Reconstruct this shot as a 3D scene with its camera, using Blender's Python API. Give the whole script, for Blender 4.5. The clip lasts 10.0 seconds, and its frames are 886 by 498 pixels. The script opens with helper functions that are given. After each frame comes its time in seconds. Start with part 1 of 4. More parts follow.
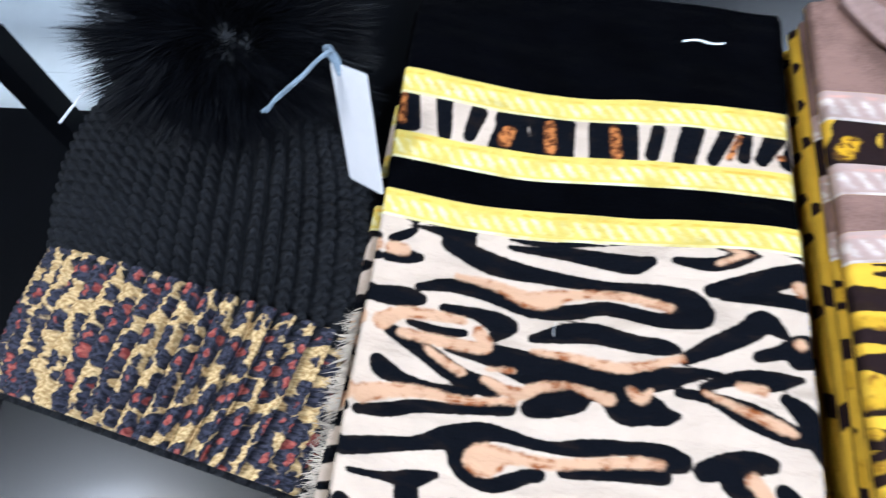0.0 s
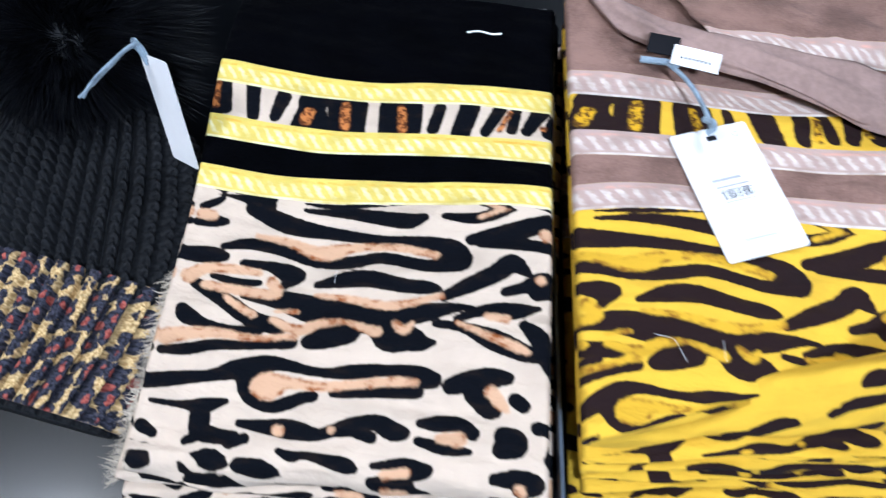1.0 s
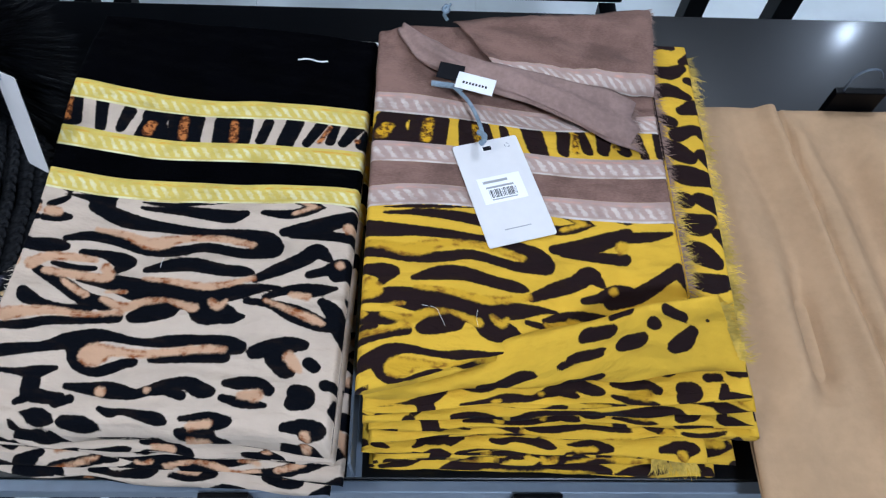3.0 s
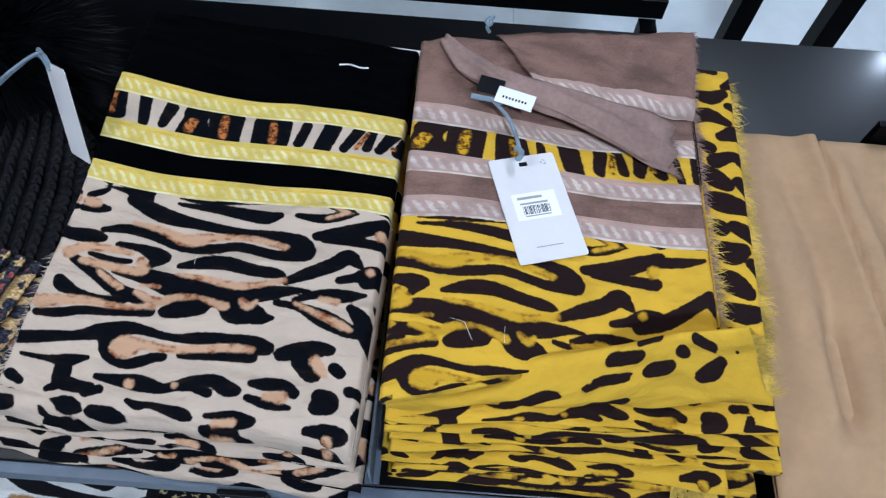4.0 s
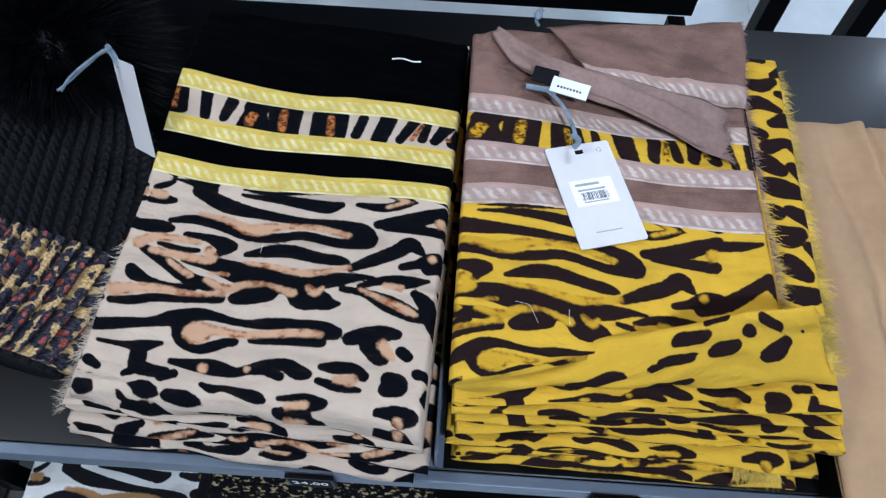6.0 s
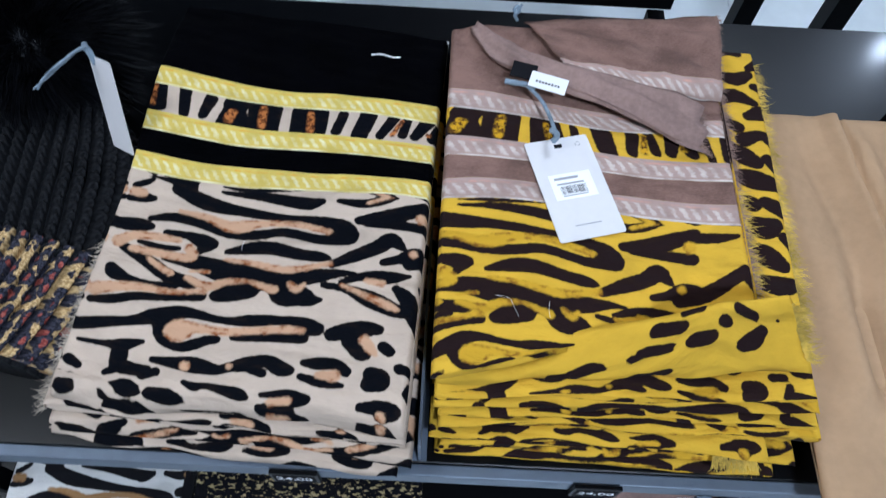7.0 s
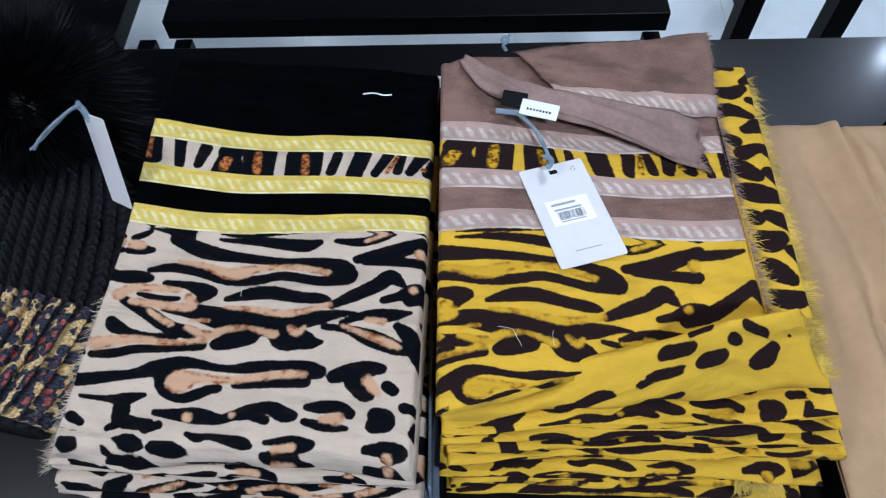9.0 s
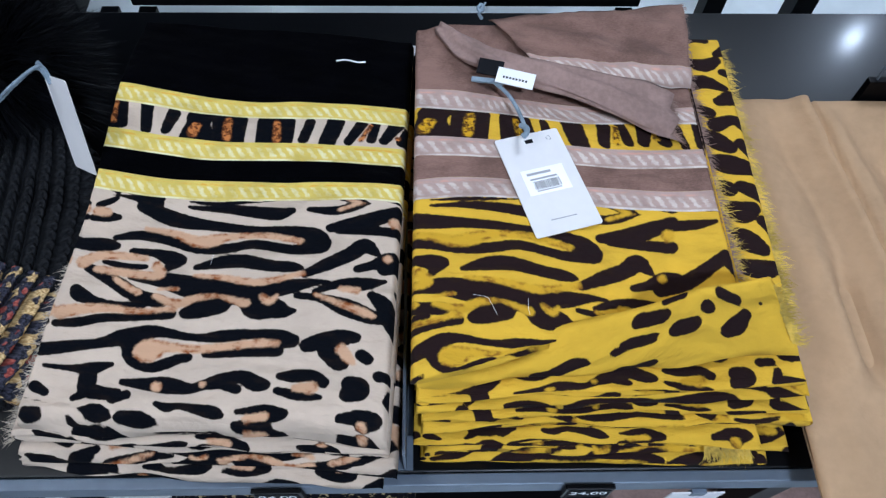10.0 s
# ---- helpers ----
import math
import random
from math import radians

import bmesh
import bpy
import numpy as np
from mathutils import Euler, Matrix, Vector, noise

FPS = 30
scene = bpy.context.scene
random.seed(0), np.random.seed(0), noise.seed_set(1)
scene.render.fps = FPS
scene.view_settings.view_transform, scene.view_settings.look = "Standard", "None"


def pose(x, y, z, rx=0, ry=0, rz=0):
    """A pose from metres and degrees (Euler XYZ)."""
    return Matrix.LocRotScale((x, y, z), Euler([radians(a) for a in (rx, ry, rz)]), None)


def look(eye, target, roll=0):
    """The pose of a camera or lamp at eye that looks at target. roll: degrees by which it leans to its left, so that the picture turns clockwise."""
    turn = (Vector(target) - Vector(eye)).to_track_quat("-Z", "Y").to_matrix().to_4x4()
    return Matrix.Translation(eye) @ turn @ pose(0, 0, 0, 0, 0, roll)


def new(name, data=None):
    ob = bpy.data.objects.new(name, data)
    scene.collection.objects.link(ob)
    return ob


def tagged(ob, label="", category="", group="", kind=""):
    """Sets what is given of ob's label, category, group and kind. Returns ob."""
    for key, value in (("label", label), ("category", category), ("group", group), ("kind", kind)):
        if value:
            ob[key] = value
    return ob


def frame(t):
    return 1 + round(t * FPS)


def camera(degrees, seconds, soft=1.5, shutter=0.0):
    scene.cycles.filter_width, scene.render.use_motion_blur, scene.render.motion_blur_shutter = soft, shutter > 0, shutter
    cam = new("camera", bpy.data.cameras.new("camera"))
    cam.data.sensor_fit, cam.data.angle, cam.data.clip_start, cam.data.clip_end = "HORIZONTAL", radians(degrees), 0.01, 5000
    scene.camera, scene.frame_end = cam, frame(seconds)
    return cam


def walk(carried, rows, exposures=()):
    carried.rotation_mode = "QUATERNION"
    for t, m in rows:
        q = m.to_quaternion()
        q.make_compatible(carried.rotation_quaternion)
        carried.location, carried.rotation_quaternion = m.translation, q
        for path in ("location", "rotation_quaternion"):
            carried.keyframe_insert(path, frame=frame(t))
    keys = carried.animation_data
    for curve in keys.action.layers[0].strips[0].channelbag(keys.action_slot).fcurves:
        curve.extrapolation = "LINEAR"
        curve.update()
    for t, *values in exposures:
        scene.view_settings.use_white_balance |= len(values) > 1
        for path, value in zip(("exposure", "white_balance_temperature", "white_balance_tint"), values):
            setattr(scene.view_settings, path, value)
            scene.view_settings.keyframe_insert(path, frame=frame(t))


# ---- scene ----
cam = camera(64.3, 10.0, soft=1.2, shutter=0.5)
PATH = [
    (0, (-0.171, -0.288, 1.276), (-0.363, 0.539, -0.534), -8.8),
    (0.5, (-0.11, -0.3, 1.304), (-0.221, 0.539, -0.508), -5.4),
    (0.6, (-0.093, -0.307, 1.306), (-0.196, 0.536, -0.505), -4.8),
    (1, (-0.051, -0.343, 1.317), (-0.139, 0.525, -0.483), -4.2),
    (1.5, (0.012, -0.368, 1.338), (-0.063, 0.5, -0.462), -3.9),
    (2, (0.057, -0.387, 1.356), (0.061, 0.54, -0.416), -0.7),
    (2.2, (0.069, -0.395, 1.36), (0.104, 0.542, -0.406), 0.0),
    (3.5, (0.05, -0.415, 1.385), (0.103, 0.556, -0.362), 5.8),
    (4, (0.049, -0.406, 1.384), (0.054, 0.56, -0.367), 4.5),
    (4.5, (0.027, -0.412, 1.394), (0.008, 0.566, -0.35), 4.1),
    (5, (0.026, -0.419, 1.394), (-0.059, 0.599, -0.326), -0.0),
    (5.5, (0.03, -0.419, 1.388), (-0.072, 0.587, -0.337), -1.9),
    (5.7, (0.012, -0.424, 1.384), (-0.064, 0.574, -0.348), -0.4),
    (6.8, (0.009, -0.43, 1.385), (0.036, 0.515, -0.377), 4.8),
    (7, (0.014, -0.429, 1.387), (0.028, 0.541, -0.362), 3.7),
    (7.5, (0.022, -0.428, 1.389), (0.017, 0.609, -0.321), 0.4),
    (8, (0.016, -0.423, 1.388), (-0.04, 0.614, -0.321), -2.9),
    (8.5, (0.023, -0.425, 1.382), (-0.058, 0.631, -0.314), -4.4),
    (9, (0.03, -0.426, 1.381), (-0.011, 0.627, -0.318), -2.5),
    (9.5, (0.027, -0.425, 1.378), (0.039, 0.597, -0.341), 0.2),
    (10, (0.025, -0.431, 1.372), (0.072, 0.573, -0.357), 2.0),
]
walk(cam, [(t, look(eye, target, roll)) for t, eye, target, roll in PATH],
     exposures=[(0.0, 0.80), (0.5, 0.80), (1.0, 0.70), (1.5, 0.48), (2.0, 0.20), (3.5, -0.06), (5.5, -0.01), (7.5, -0.02), (10.0, -0.02)])

# ---- light: a shop hall with cool ceiling lamps, all out of view ----
world = bpy.data.worlds.new("hall")
scene.world = world
world.use_nodes = True
world.node_tree.nodes["Background"].inputs[0].default_value = (0.72, 0.8, 0.9, 1)
world.node_tree.nodes["Background"].inputs[1].default_value = 0.02


def area_lamp(name, at, aim, size, watts, colour=(0.77, 0.95, 1.26)):
    data = bpy.data.lights.new(name, "AREA")
    data.shape, data.size, data.energy, data.color = "DISK", size, watts, colour
    ob = new(name, data)
    ob.matrix_world = look(at, aim)
    return ob


# First and last follow reflections on the shelf; the unseen middle two add brightness.
LAMPS = [(-1.45, -0.45, 0.7, 22), (0.9, 1.35, 0.5, 32), (0.55, -1.55, 0.4, 64), (2.35, 2.45, 0.06, 8)]
for lx, ly, size, watts in LAMPS:
    area_lamp("ceiling_lamp_light", (lx, ly, 2.93), (lx * 0.75, ly * 0.75, 0.0), size, watts)


# ---- materials ----
def material(name):
    m = bpy.data.materials.new(name)
    m.use_nodes = True
    return m, m.node_tree.nodes, m.node_tree.links, m.node_tree.nodes["Principled BSDF"]


class Net:
    """A little language of shader nodes."""

    def __init__(self, name, roughness=0.6, metal=0.0, specular=0.5):
        self.m, self.nodes, self.links, self.bsdf = material(name)
        self.bsdf.inputs["Roughness"].default_value = roughness
        self.bsdf.inputs["Metallic"].default_value = metal
        self.bsdf.inputs["Specular IOR Level"].default_value = specular

    def put(self, socket, value):
        if isinstance(value, bpy.types.NodeSocket):
            self.links.new(value, socket)
        else:
            socket.default_value = value

    def math(self, op, a, b=0.0, c=0.0, clamp=False):
        n = self.nodes.new("ShaderNodeMath")
        n.operation, n.use_clamp = op, clamp
        for s, v in zip(n.inputs, (a, b, c)):
            self.put(s, v)
        return n.outputs[0]

    def step(self, x, lo, hi):
        n = self.nodes.new("ShaderNodeMapRange")
        n.interpolation_type = "SMOOTHSTEP"
        self.put(n.inputs[0], x)
        n.inputs[1].default_value, n.inputs[2].default_value = lo, hi
        return n.outputs[0]

    def mix(self, fac, a, b):
        n = self.nodes.new("ShaderNodeMix")
        n.data_type = "RGBA"
        self.put(n.inputs[0], fac)
        for s, v in ((n.inputs[6], a), (n.inputs[7], b)):
            self.put(s, (*v, 1) if isinstance(v, tuple) else v)
        return n.outputs[2]

    def noise(self, scale, detail=3.0, vector=None, stretch=None, rough=0.55):
        n = self.nodes.new("ShaderNodeTexNoise")
        n.inputs["Scale"].default_value, n.inputs["Detail"].default_value = scale, detail
        n.inputs["Roughness"].default_value = rough
        if vector is None:
            vector = self.coords()
        if stretch:
            mp = self.nodes.new("ShaderNodeMapping")
            mp.inputs["Scale"].default_value = stretch
            self.links.new(vector, mp.inputs[0])
            vector = mp.outputs[0]
        self.links.new(vector, n.inputs["Vector"])
        return n.outputs[0]

    def coords(self):
        return self.nodes.new("ShaderNodeTexCoord").outputs["Object"]

    def uv(self):
        n = self.nodes.new("ShaderNodeUVMap")
        n.uv_map = "cloth"
        return n.outputs[0]

    def split(self, vector):
        n = self.nodes.new("ShaderNodeSeparateXYZ")
        self.links.new(vector, n.inputs[0])
        return n.outputs

    def attribute(self, name):
        n = self.nodes.new("ShaderNodeAttribute")
        n.attribute_name = name
        return n.outputs["Fac"]

    def bump(self, height, distance, strength=1.0):
        n = self.nodes.new("ShaderNodeBump")
        n.inputs["Strength"].default_value, n.inputs["Distance"].default_value = strength, distance
        self.links.new(height, n.inputs["Height"])
        self.links.new(n.outputs[0], self.bsdf.inputs["Normal"])

    def colour(self, value):
        self.put(self.bsdf.inputs["Base Color"], (*value, 1) if isinstance(value, tuple) else value)


def plain(name, colour, rough=0.6, metal=0.0, vary=0.15, scale=40.0, bump=0.0, specular=0.5, coat=0.0):
    n = Net(name, rough, metal, specular)
    f = n.noise(scale, 4)
    g = n.noise(scale * 0.13, 2)
    f = n.math("MULTIPLY_ADD", g, 0.6, n.math("MULTIPLY", f, 0.4))
    dark = tuple(c * (1 - vary) for c in colour)
    light = tuple(min(1, c * (1 + vary)) for c in colour)
    n.colour(n.mix(n.step(f, 0.3, 0.7), dark, light))
    if bump:
        n.bump(f, bump)
    if coat:
        n.bsdf.inputs["Coat Weight"].default_value = coat
        n.bsdf.inputs["Coat Roughness"].default_value = 0.11
    return n.m


def printed_cloth(name, ground, mark, heart, rust, glow, rope, rope_light, rope_line, plain_band, sheen=0.02, spread=0.0007):
    """A scarf's print: rope borders and plain bands by the cloth's own coordinates, animal marks by distance fields on the cloth."""
    n = Net(name, 0.95, 0.0, 0.01)
    uvw = n.uv()
    u, v, _ = n.split(uvw)
    wob = n.math("SUBTRACT", n.noise(260, 3, uvw), 0.5)
    fine = n.math("SUBTRACT", n.noise(900, 2, uvw), 0.5)
    edge = n.math("MULTIPLY_ADD", wob, 0.0032, n.math("MULTIPLY", fine, 0.0008))
    d = n.math("ADD", n.math("ADD", n.attribute("mark"), spread), n.math("MULTIPLY", edge, 0.55))
    t = n.math("ADD", n.math("SUBTRACT", n.attribute("heart"), 0.0004), edge)
    c = n.mix(n.step(n.noise(30, 3, uvw), 0.35, 0.7), ground, tuple(x * 0.9 for x in ground))
    c = n.mix(n.step(d, -0.0006, 0.0005), c, n.mix(n.step(n.math("ADD", n.noise(48, 4, uvw, (1.0, 2.4, 1.0)), n.math("MULTIPLY", d, 30.0)), 0.34, 0.6), tuple(0.85 * m + 0.014 * g for m, g in zip(mark, heart)), mark))
    soft = n.mix(n.step(n.noise(85, 4, uvw), 0.46, 0.68), heart, rust)
    c = n.mix(n.step(t, -0.0016, 0.0010), c, n.mix(n.step(v, 0.05, 0.048), n.mix(n.step(t, 0.0008, 0.0034), soft, heart), n.mix(n.step(n.noise(230, 3, uvw), 0.42, 0.58), glow, n.mix(0.6, rust, mark))))
    # borders
    wave = n.math("MULTIPLY", n.math("SUBTRACT", n.noise(9, 1, uvw), 0.5), 0.004)
    vv = n.math("ADD", v, wave)
    for lo, hi, kind in ((-0.5, 0.0, 0), (0.0, 0.0185, 1), (0.0455, 0.0645, 1), (0.0645, 0.0860, 0), (0.0860, 0.1045, 1)):
        inside = n.math("MULTIPLY", n.step(vv, lo - 0.0002, lo + 0.0002), n.step(vv, hi + 0.0002, hi - 0.0002))
        if kind == 0:
            # gauze mottling; the broad noise also paints soft fold shading into the colour
            thin = n.math("ADD", n.math("MULTIPLY", n.noise(420, 3, uvw, (1, 2, 1)), 0.28), n.math("MULTIPLY", n.noise(24, 4, uvw), 0.72))
            col = n.mix(n.step(thin, 0.35, 0.65), tuple(x * 0.66 for x in plain_band), tuple(x * 1.14 for x in plain_band))
        else:
            y = n.math("DIVIDE", n.math("SUBTRACT", vv, lo), hi - lo)
            bend = n.math("MULTIPLY", n.math("POWER", n.math("SUBTRACT", y, 0.55), 2.0), 0.35)
            phase = n.math("MULTIPLY", n.math("ADD", n.math("SUBTRACT", n.math("MULTIPLY", u, 118.0), n.math("MULTIPLY", y, 1.5)), n.math("ADD", bend, n.math("MULTIPLY", wob, 0.75))), 6.2832)
            leaf = n.step(n.math("SINE", phase), -0.5, 0.9)
            core = n.math("MULTIPLY", n.step(y, 0.22, 0.36), n.step(y, 0.88, 0.74))
            core = n.math("MULTIPLY", core, n.math("MULTIPLY_ADD", n.noise(140, 2, uvw), 0.8, 0.45), clamp=True)
            col = n.mix(n.math("MULTIPLY", leaf, core), rope, rope_light)
            line = n.math("MULTIPLY", n.step(y, 0.10, 0.16), n.step(y, 0.27, 0.2))
            col = n.mix(n.math("MULTIPLY", n.math("MULTIPLY", line, 0.7), n.step(n.noise(180, 2, uvw, (0.6, 1, 1)), 0.4, 0.6)), col, rope_line)
            col = n.mix(n.step(y, 0.88, 0.93), col, rope_light)
        c = n.mix(inside, c, n.mix(n.step(n.noise(52, 4, uvw), 0.35, 0.75), col, tuple(0.82 * x for x in rope) if kind else col))
    n.colour(c)
    n.bsdf.inputs["Sheen Weight"].default_value = sheen
    n.bsdf.inputs["Sheen Roughness"].default_value = 0.5
    weave = n.math("MULTIPLY", n.noise(1300, 2, uvw), 0.00035)
    creases = n.math("MULTIPLY", n.noise(60, 3, uvw, (0.6, 1.0, 1)), 0.006)
    swells = n.math("MULTIPLY", n.noise(15, 2, uvw, (0.55, 1.3, 1)), 0.032)
    n.bump(n.math("ADD", weave, n.math("ADD", creases, swells)), 1.0, 0.8)
    return n.m


BEIGE = printed_cloth("beige_print", (0.575, 0.452, 0.352), (0.0042, 0.0048, 0.0068), (0.56, 0.33, 0.2), (0.26, 0.075, 0.022), (0.50, 0.17, 0.05),
                      (0.68, 0.51, 0.12), (0.76, 0.71, 0.44), (0.72, 0.33, 0.03), (0.0010, 0.0011, 0.0017), sheen=0.004)
YELLOW = printed_cloth("yellow_print", (0.70, 0.412, 0.044), (0.019, 0.0105, 0.0105), (0.60, 0.34, 0.03), (0.24, 0.10, 0.015), (0.62, 0.33, 0.02),
                       (0.45, 0.315, 0.27), (0.66, 0.58, 0.52), (0.66, 0.33, 0.25), (0.225, 0.130, 0.103), spread=0.0003)
# Base raised above the plain band's brown: light on the twisted corner, painted in.
BROWN = plain("lit_brown_gauze", (0.28, 0.182, 0.155), 0.85, vary=0.22, scale=220, bump=0.0006, specular=0.2)
CAMEL = plain("camel_wool", (0.42, 0.265, 0.15), 0.9, vary=0.09, scale=110, bump=0.002, specular=0.2)
SHELF = plain("black_lacquer", (0.0012, 0.0015, 0.0022), 0.29, vary=0.2, scale=25, specular=0.30, coat=0.15)
BLACK = plain("black_powder_coat", (0.0012, 0.0014, 0.002), 0.42, vary=0.2, scale=90, bump=0.0002, specular=0.09)
STEEL = plain("grey_steel", (0.13, 0.16, 0.20), 0.55, metal=0.5, vary=0.12, scale=60)
WHITE_WALL = plain("white_paint", (0.62, 0.65, 0.68), 0.7, vary=0.04, scale=6, bump=0.0005)
DARK_CEILING = plain("dark_ceiling_paint", (0.015, 0.016, 0.018), 0.9, vary=0.1, scale=6)
TILE = plain("pale_floor_tile", (0.80, 0.86, 0.88), 0.3, vary=0.07, scale=14)
GROUT = plain("floor_joint", (0.70, 0.76, 0.79), 0.8, vary=0.1, scale=60)
CARD = plain("white_card", (0.70, 0.675, 0.665), 0.55, vary=0.03, scale=120)
STICKER = plain("white_sticker", (0.86, 0.86, 0.86), 0.4, vary=0.02, scale=120)
INK = plain("dark_ink", (0.010, 0.010, 0.012), 0.8, vary=0.1, specular=0.05)
GREY_INK = plain("grey_ink", (0.33, 0.33, 0.34), 0.6, vary=0.1)
CORD = plain("blue_grey_cord", (0.20, 0.26, 0.31), 0.8, vary=0.3, scale=700, bump=0.0006)
FRINGE_BEIGE = plain("beige_fringe", (0.36, 0.30, 0.235), 0.8, vary=0.6, scale=250)
FRINGE_YELLOW = plain("yellow_fringe", (0.58, 0.38, 0.06), 0.8, vary=0.5, scale=250)
FRINGE_BROWN = plain("brown_fringe", (0.27, 0.165, 0.13), 0.8, vary=0.4, scale=250)
FUR = plain("black_fur", (0.0022, 0.0025, 0.0038), 0.5, vary=0.4, scale=50, specular=0.2)
LAMP_GLOW = Net("lamp_glow")
LAMP_GLOW.bsdf.inputs["Emission Color"].default_value = (0.95, 0.98, 1, 1)
LAMP_GLOW.bsdf.inputs["Emission Strength"].default_value = 14.0
LAMP_GLOW.colour((0.8, 0.8, 0.8))
LAMP_GLOW = LAMP_GLOW.m


def knit(name, spotted):
    n = Net(name, 0.85, 0.0, 0.2)
    uvw = n.uv()
    f = n.noise(420, 3, uvw)
    if spotted:
        vo = n.nodes.new("ShaderNodeTexVoronoi")
        vo.inputs["Scale"].default_value = 112.0
        warp = n.nodes.new("ShaderNodeVectorMath")
        warp.operation = "ADD"
        nz = n.nodes.new("ShaderNodeTexNoise")
        nz.inputs["Scale"].default_value = 130.0
        n.links.new(uvw, nz.inputs["Vector"])
        sc = n.nodes.new("ShaderNodeVectorMath")
        sc.operation = "SCALE"
        sc.inputs[3].default_value = 0.006
        n.links.new(nz.outputs["Color"], sc.inputs[0])
        squash = n.nodes.new("ShaderNodeMapping")
        squash.inputs["Scale"].default_value = (1.0, 0.68, 1.0)
        n.links.new(uvw, squash.inputs[0])
        n.links.new(squash.outputs[0], warp.inputs[0])
        n.links.new(sc.outputs[0], warp.inputs[1])
        n.links.new(warp.outputs[0], vo.inputs["Vector"])
        d = n.math("ADD", vo.outputs["Distance"], n.math("MULTIPLY", n.math("SUBTRACT", f, 0.5), 0.14))
        gold = n.mix(n.step(n.noise(520, 2, uvw), 0.4, 0.62), (0.34, 0.21, 0.085), (0.64, 0.45, 0.22))
        navy = n.mix(n.step(f, 0.4, 0.6), (0.009, 0.009, 0.014), (0.042, 0.042, 0.060))
        red = n.mix(n.step(f, 0.4, 0.6), (0.20, 0.035, 0.028), (0.36, 0.095, 0.07))
        c = n.mix(n.step(d, 0.655, 0.575), gold, navy)
        c = n.mix(n.step(d, 0.30, 0.22), c, red)
        n.colour(c)
    else:
        n.colour(n.mix(n.step(f, 0.35, 0.65), (0.0024, 0.0027, 0.0035), (0.0105, 0.0114, 0.0135)))
    n.bump(n.noise(700, 3, uvw), 0.0012, 0.8)
    return n.m


KNIT_BLACK = knit("black_knit", False)
KNIT_SPOT = knit("spotted_knit", True)
FLECK = Net("flecked_knit", 0.9, 0.0, 0.1)
FLECK.colour(FLECK.mix(FLECK.step(FLECK.noise(130, 2, None, (1.0, 2.2, 1.0)), 0.56, 0.62), (0.006, 0.006, 0.008), (0.42, 0.33, 0.17)))
FLECK.bump(FLECK.noise(400, 3), 0.0012, 0.8)
FLECK = FLECK.m


# ---- helpers ----
def link_mesh(name, mesh, mat, parent=None, label="", smooth=True):
    ob = new(name, mesh)
    mesh.materials.append(mat)
    if smooth:
        mesh.polygons.foreach_set("use_smooth", [True] * len(mesh.polygons))
    if parent:
        ob.parent = parent
    if label:
        ob["label"] = label
    return ob


def part(name, bm, mat, parent=None, label="", smooth=False):
    mesh = bpy.data.meshes.new(name)
    bm.to_mesh(mesh)
    bm.free()
    return link_mesh(name, mesh, mat, parent, label, smooth)


def box(lo, hi, bevel=0.0, bm=None):
    bm = bm or bmesh.new()
    made = bmesh.ops.create_cube(bm, size=1.0)["verts"]
    for v in made:
        v.co = Vector([lo[i] + (v.co[i] + 0.5) * (hi[i] - lo[i]) for i in range(3)])
    if bevel:
        edges = list({e for v in made for e in v.link_edges})
        bmesh.ops.bevel(bm, geom=edges, offset=bevel, segments=2, affect="EDGES", profile=0.6)
    return bm


def tube(points, radius, sides=8, taper=1.0, bm=None):
    """A round cord through points."""
    bm = bm or bmesh.new()
    pts = [Vector(p) for p in points]
    rings = []
    for i, p in enumerate(pts):
        d = (pts[min(i + 1, len(pts) - 1)] - pts[max(i - 1, 0)]).normalized()
        a = d.cross(Vector((0.3, 0.2, 1))).normalized()
        b = d.cross(a)
        r = radius * (1 + (taper - 1) * i / max(1, len(pts) - 1))
        rings.append([bm.verts.new(p + (a * math.cos(k * math.tau / sides) + b * math.sin(k * math.tau / sides)) * r) for k in range(sides)])
    for r0, r1 in zip(rings, rings[1:]):
        for k in range(sides):
            bm.faces.new((r0[k], r0[(k + 1) % sides], r1[(k + 1) % sides], r1[k]))
    bm.faces.new(rings[0][::-1])
    bm.faces.new(rings[-1])
    return bm


def curve_points(points, steps=8):
    """A smooth line through a few points."""
    p = [Vector(q) for q in points]
    p = [2 * p[0] - p[1]] + p + [2 * p[-1] - p[-2]]
    out = []
    for i in range(1, len(p) - 2):
        for s in range(steps):
            t = s / steps
            a, b, c, d = p[i - 1:i + 3]
            out.append(0.5 * (2 * b + (c - a) * t + (2 * a - 5 * b + 4 * c - d) * t * t + (3 * b - a - 3 * c + d) * t ** 3))
    out.append(p[-2])
    return out


def empty(name, label, category, group="", at=(0, 0, 0), turn=0.0):
    ob = new(name)
    ob.matrix_world = pose(*at, 0, 0, turn)
    return tagged(ob, label, category, group)


def writing(text, size, at, mat, parent, name="lettering"):
    """Flat letters with a little thickness; at is their pose in the parent."""
    cu = bpy.data.curves.new(name, "FONT")
    cu.body, cu.size, cu.extrude, cu.align_x, cu.align_y = text, size, 0.00008, "CENTER", "CENTER"
    tmp = new(name, cu)
    mesh = bpy.data.meshes.new_from_object(tmp)
    bpy.data.objects.remove(tmp)
    ob = link_mesh(name, mesh, mat, parent, "", False)
    ob.matrix_basis = at
    return ob


# ---- the animal print, in millimetres across and along the cloth ----
MARKS, HEARTS, SPOTS = [], [], []


def dark(*numbers):
    MARKS.append(numbers)


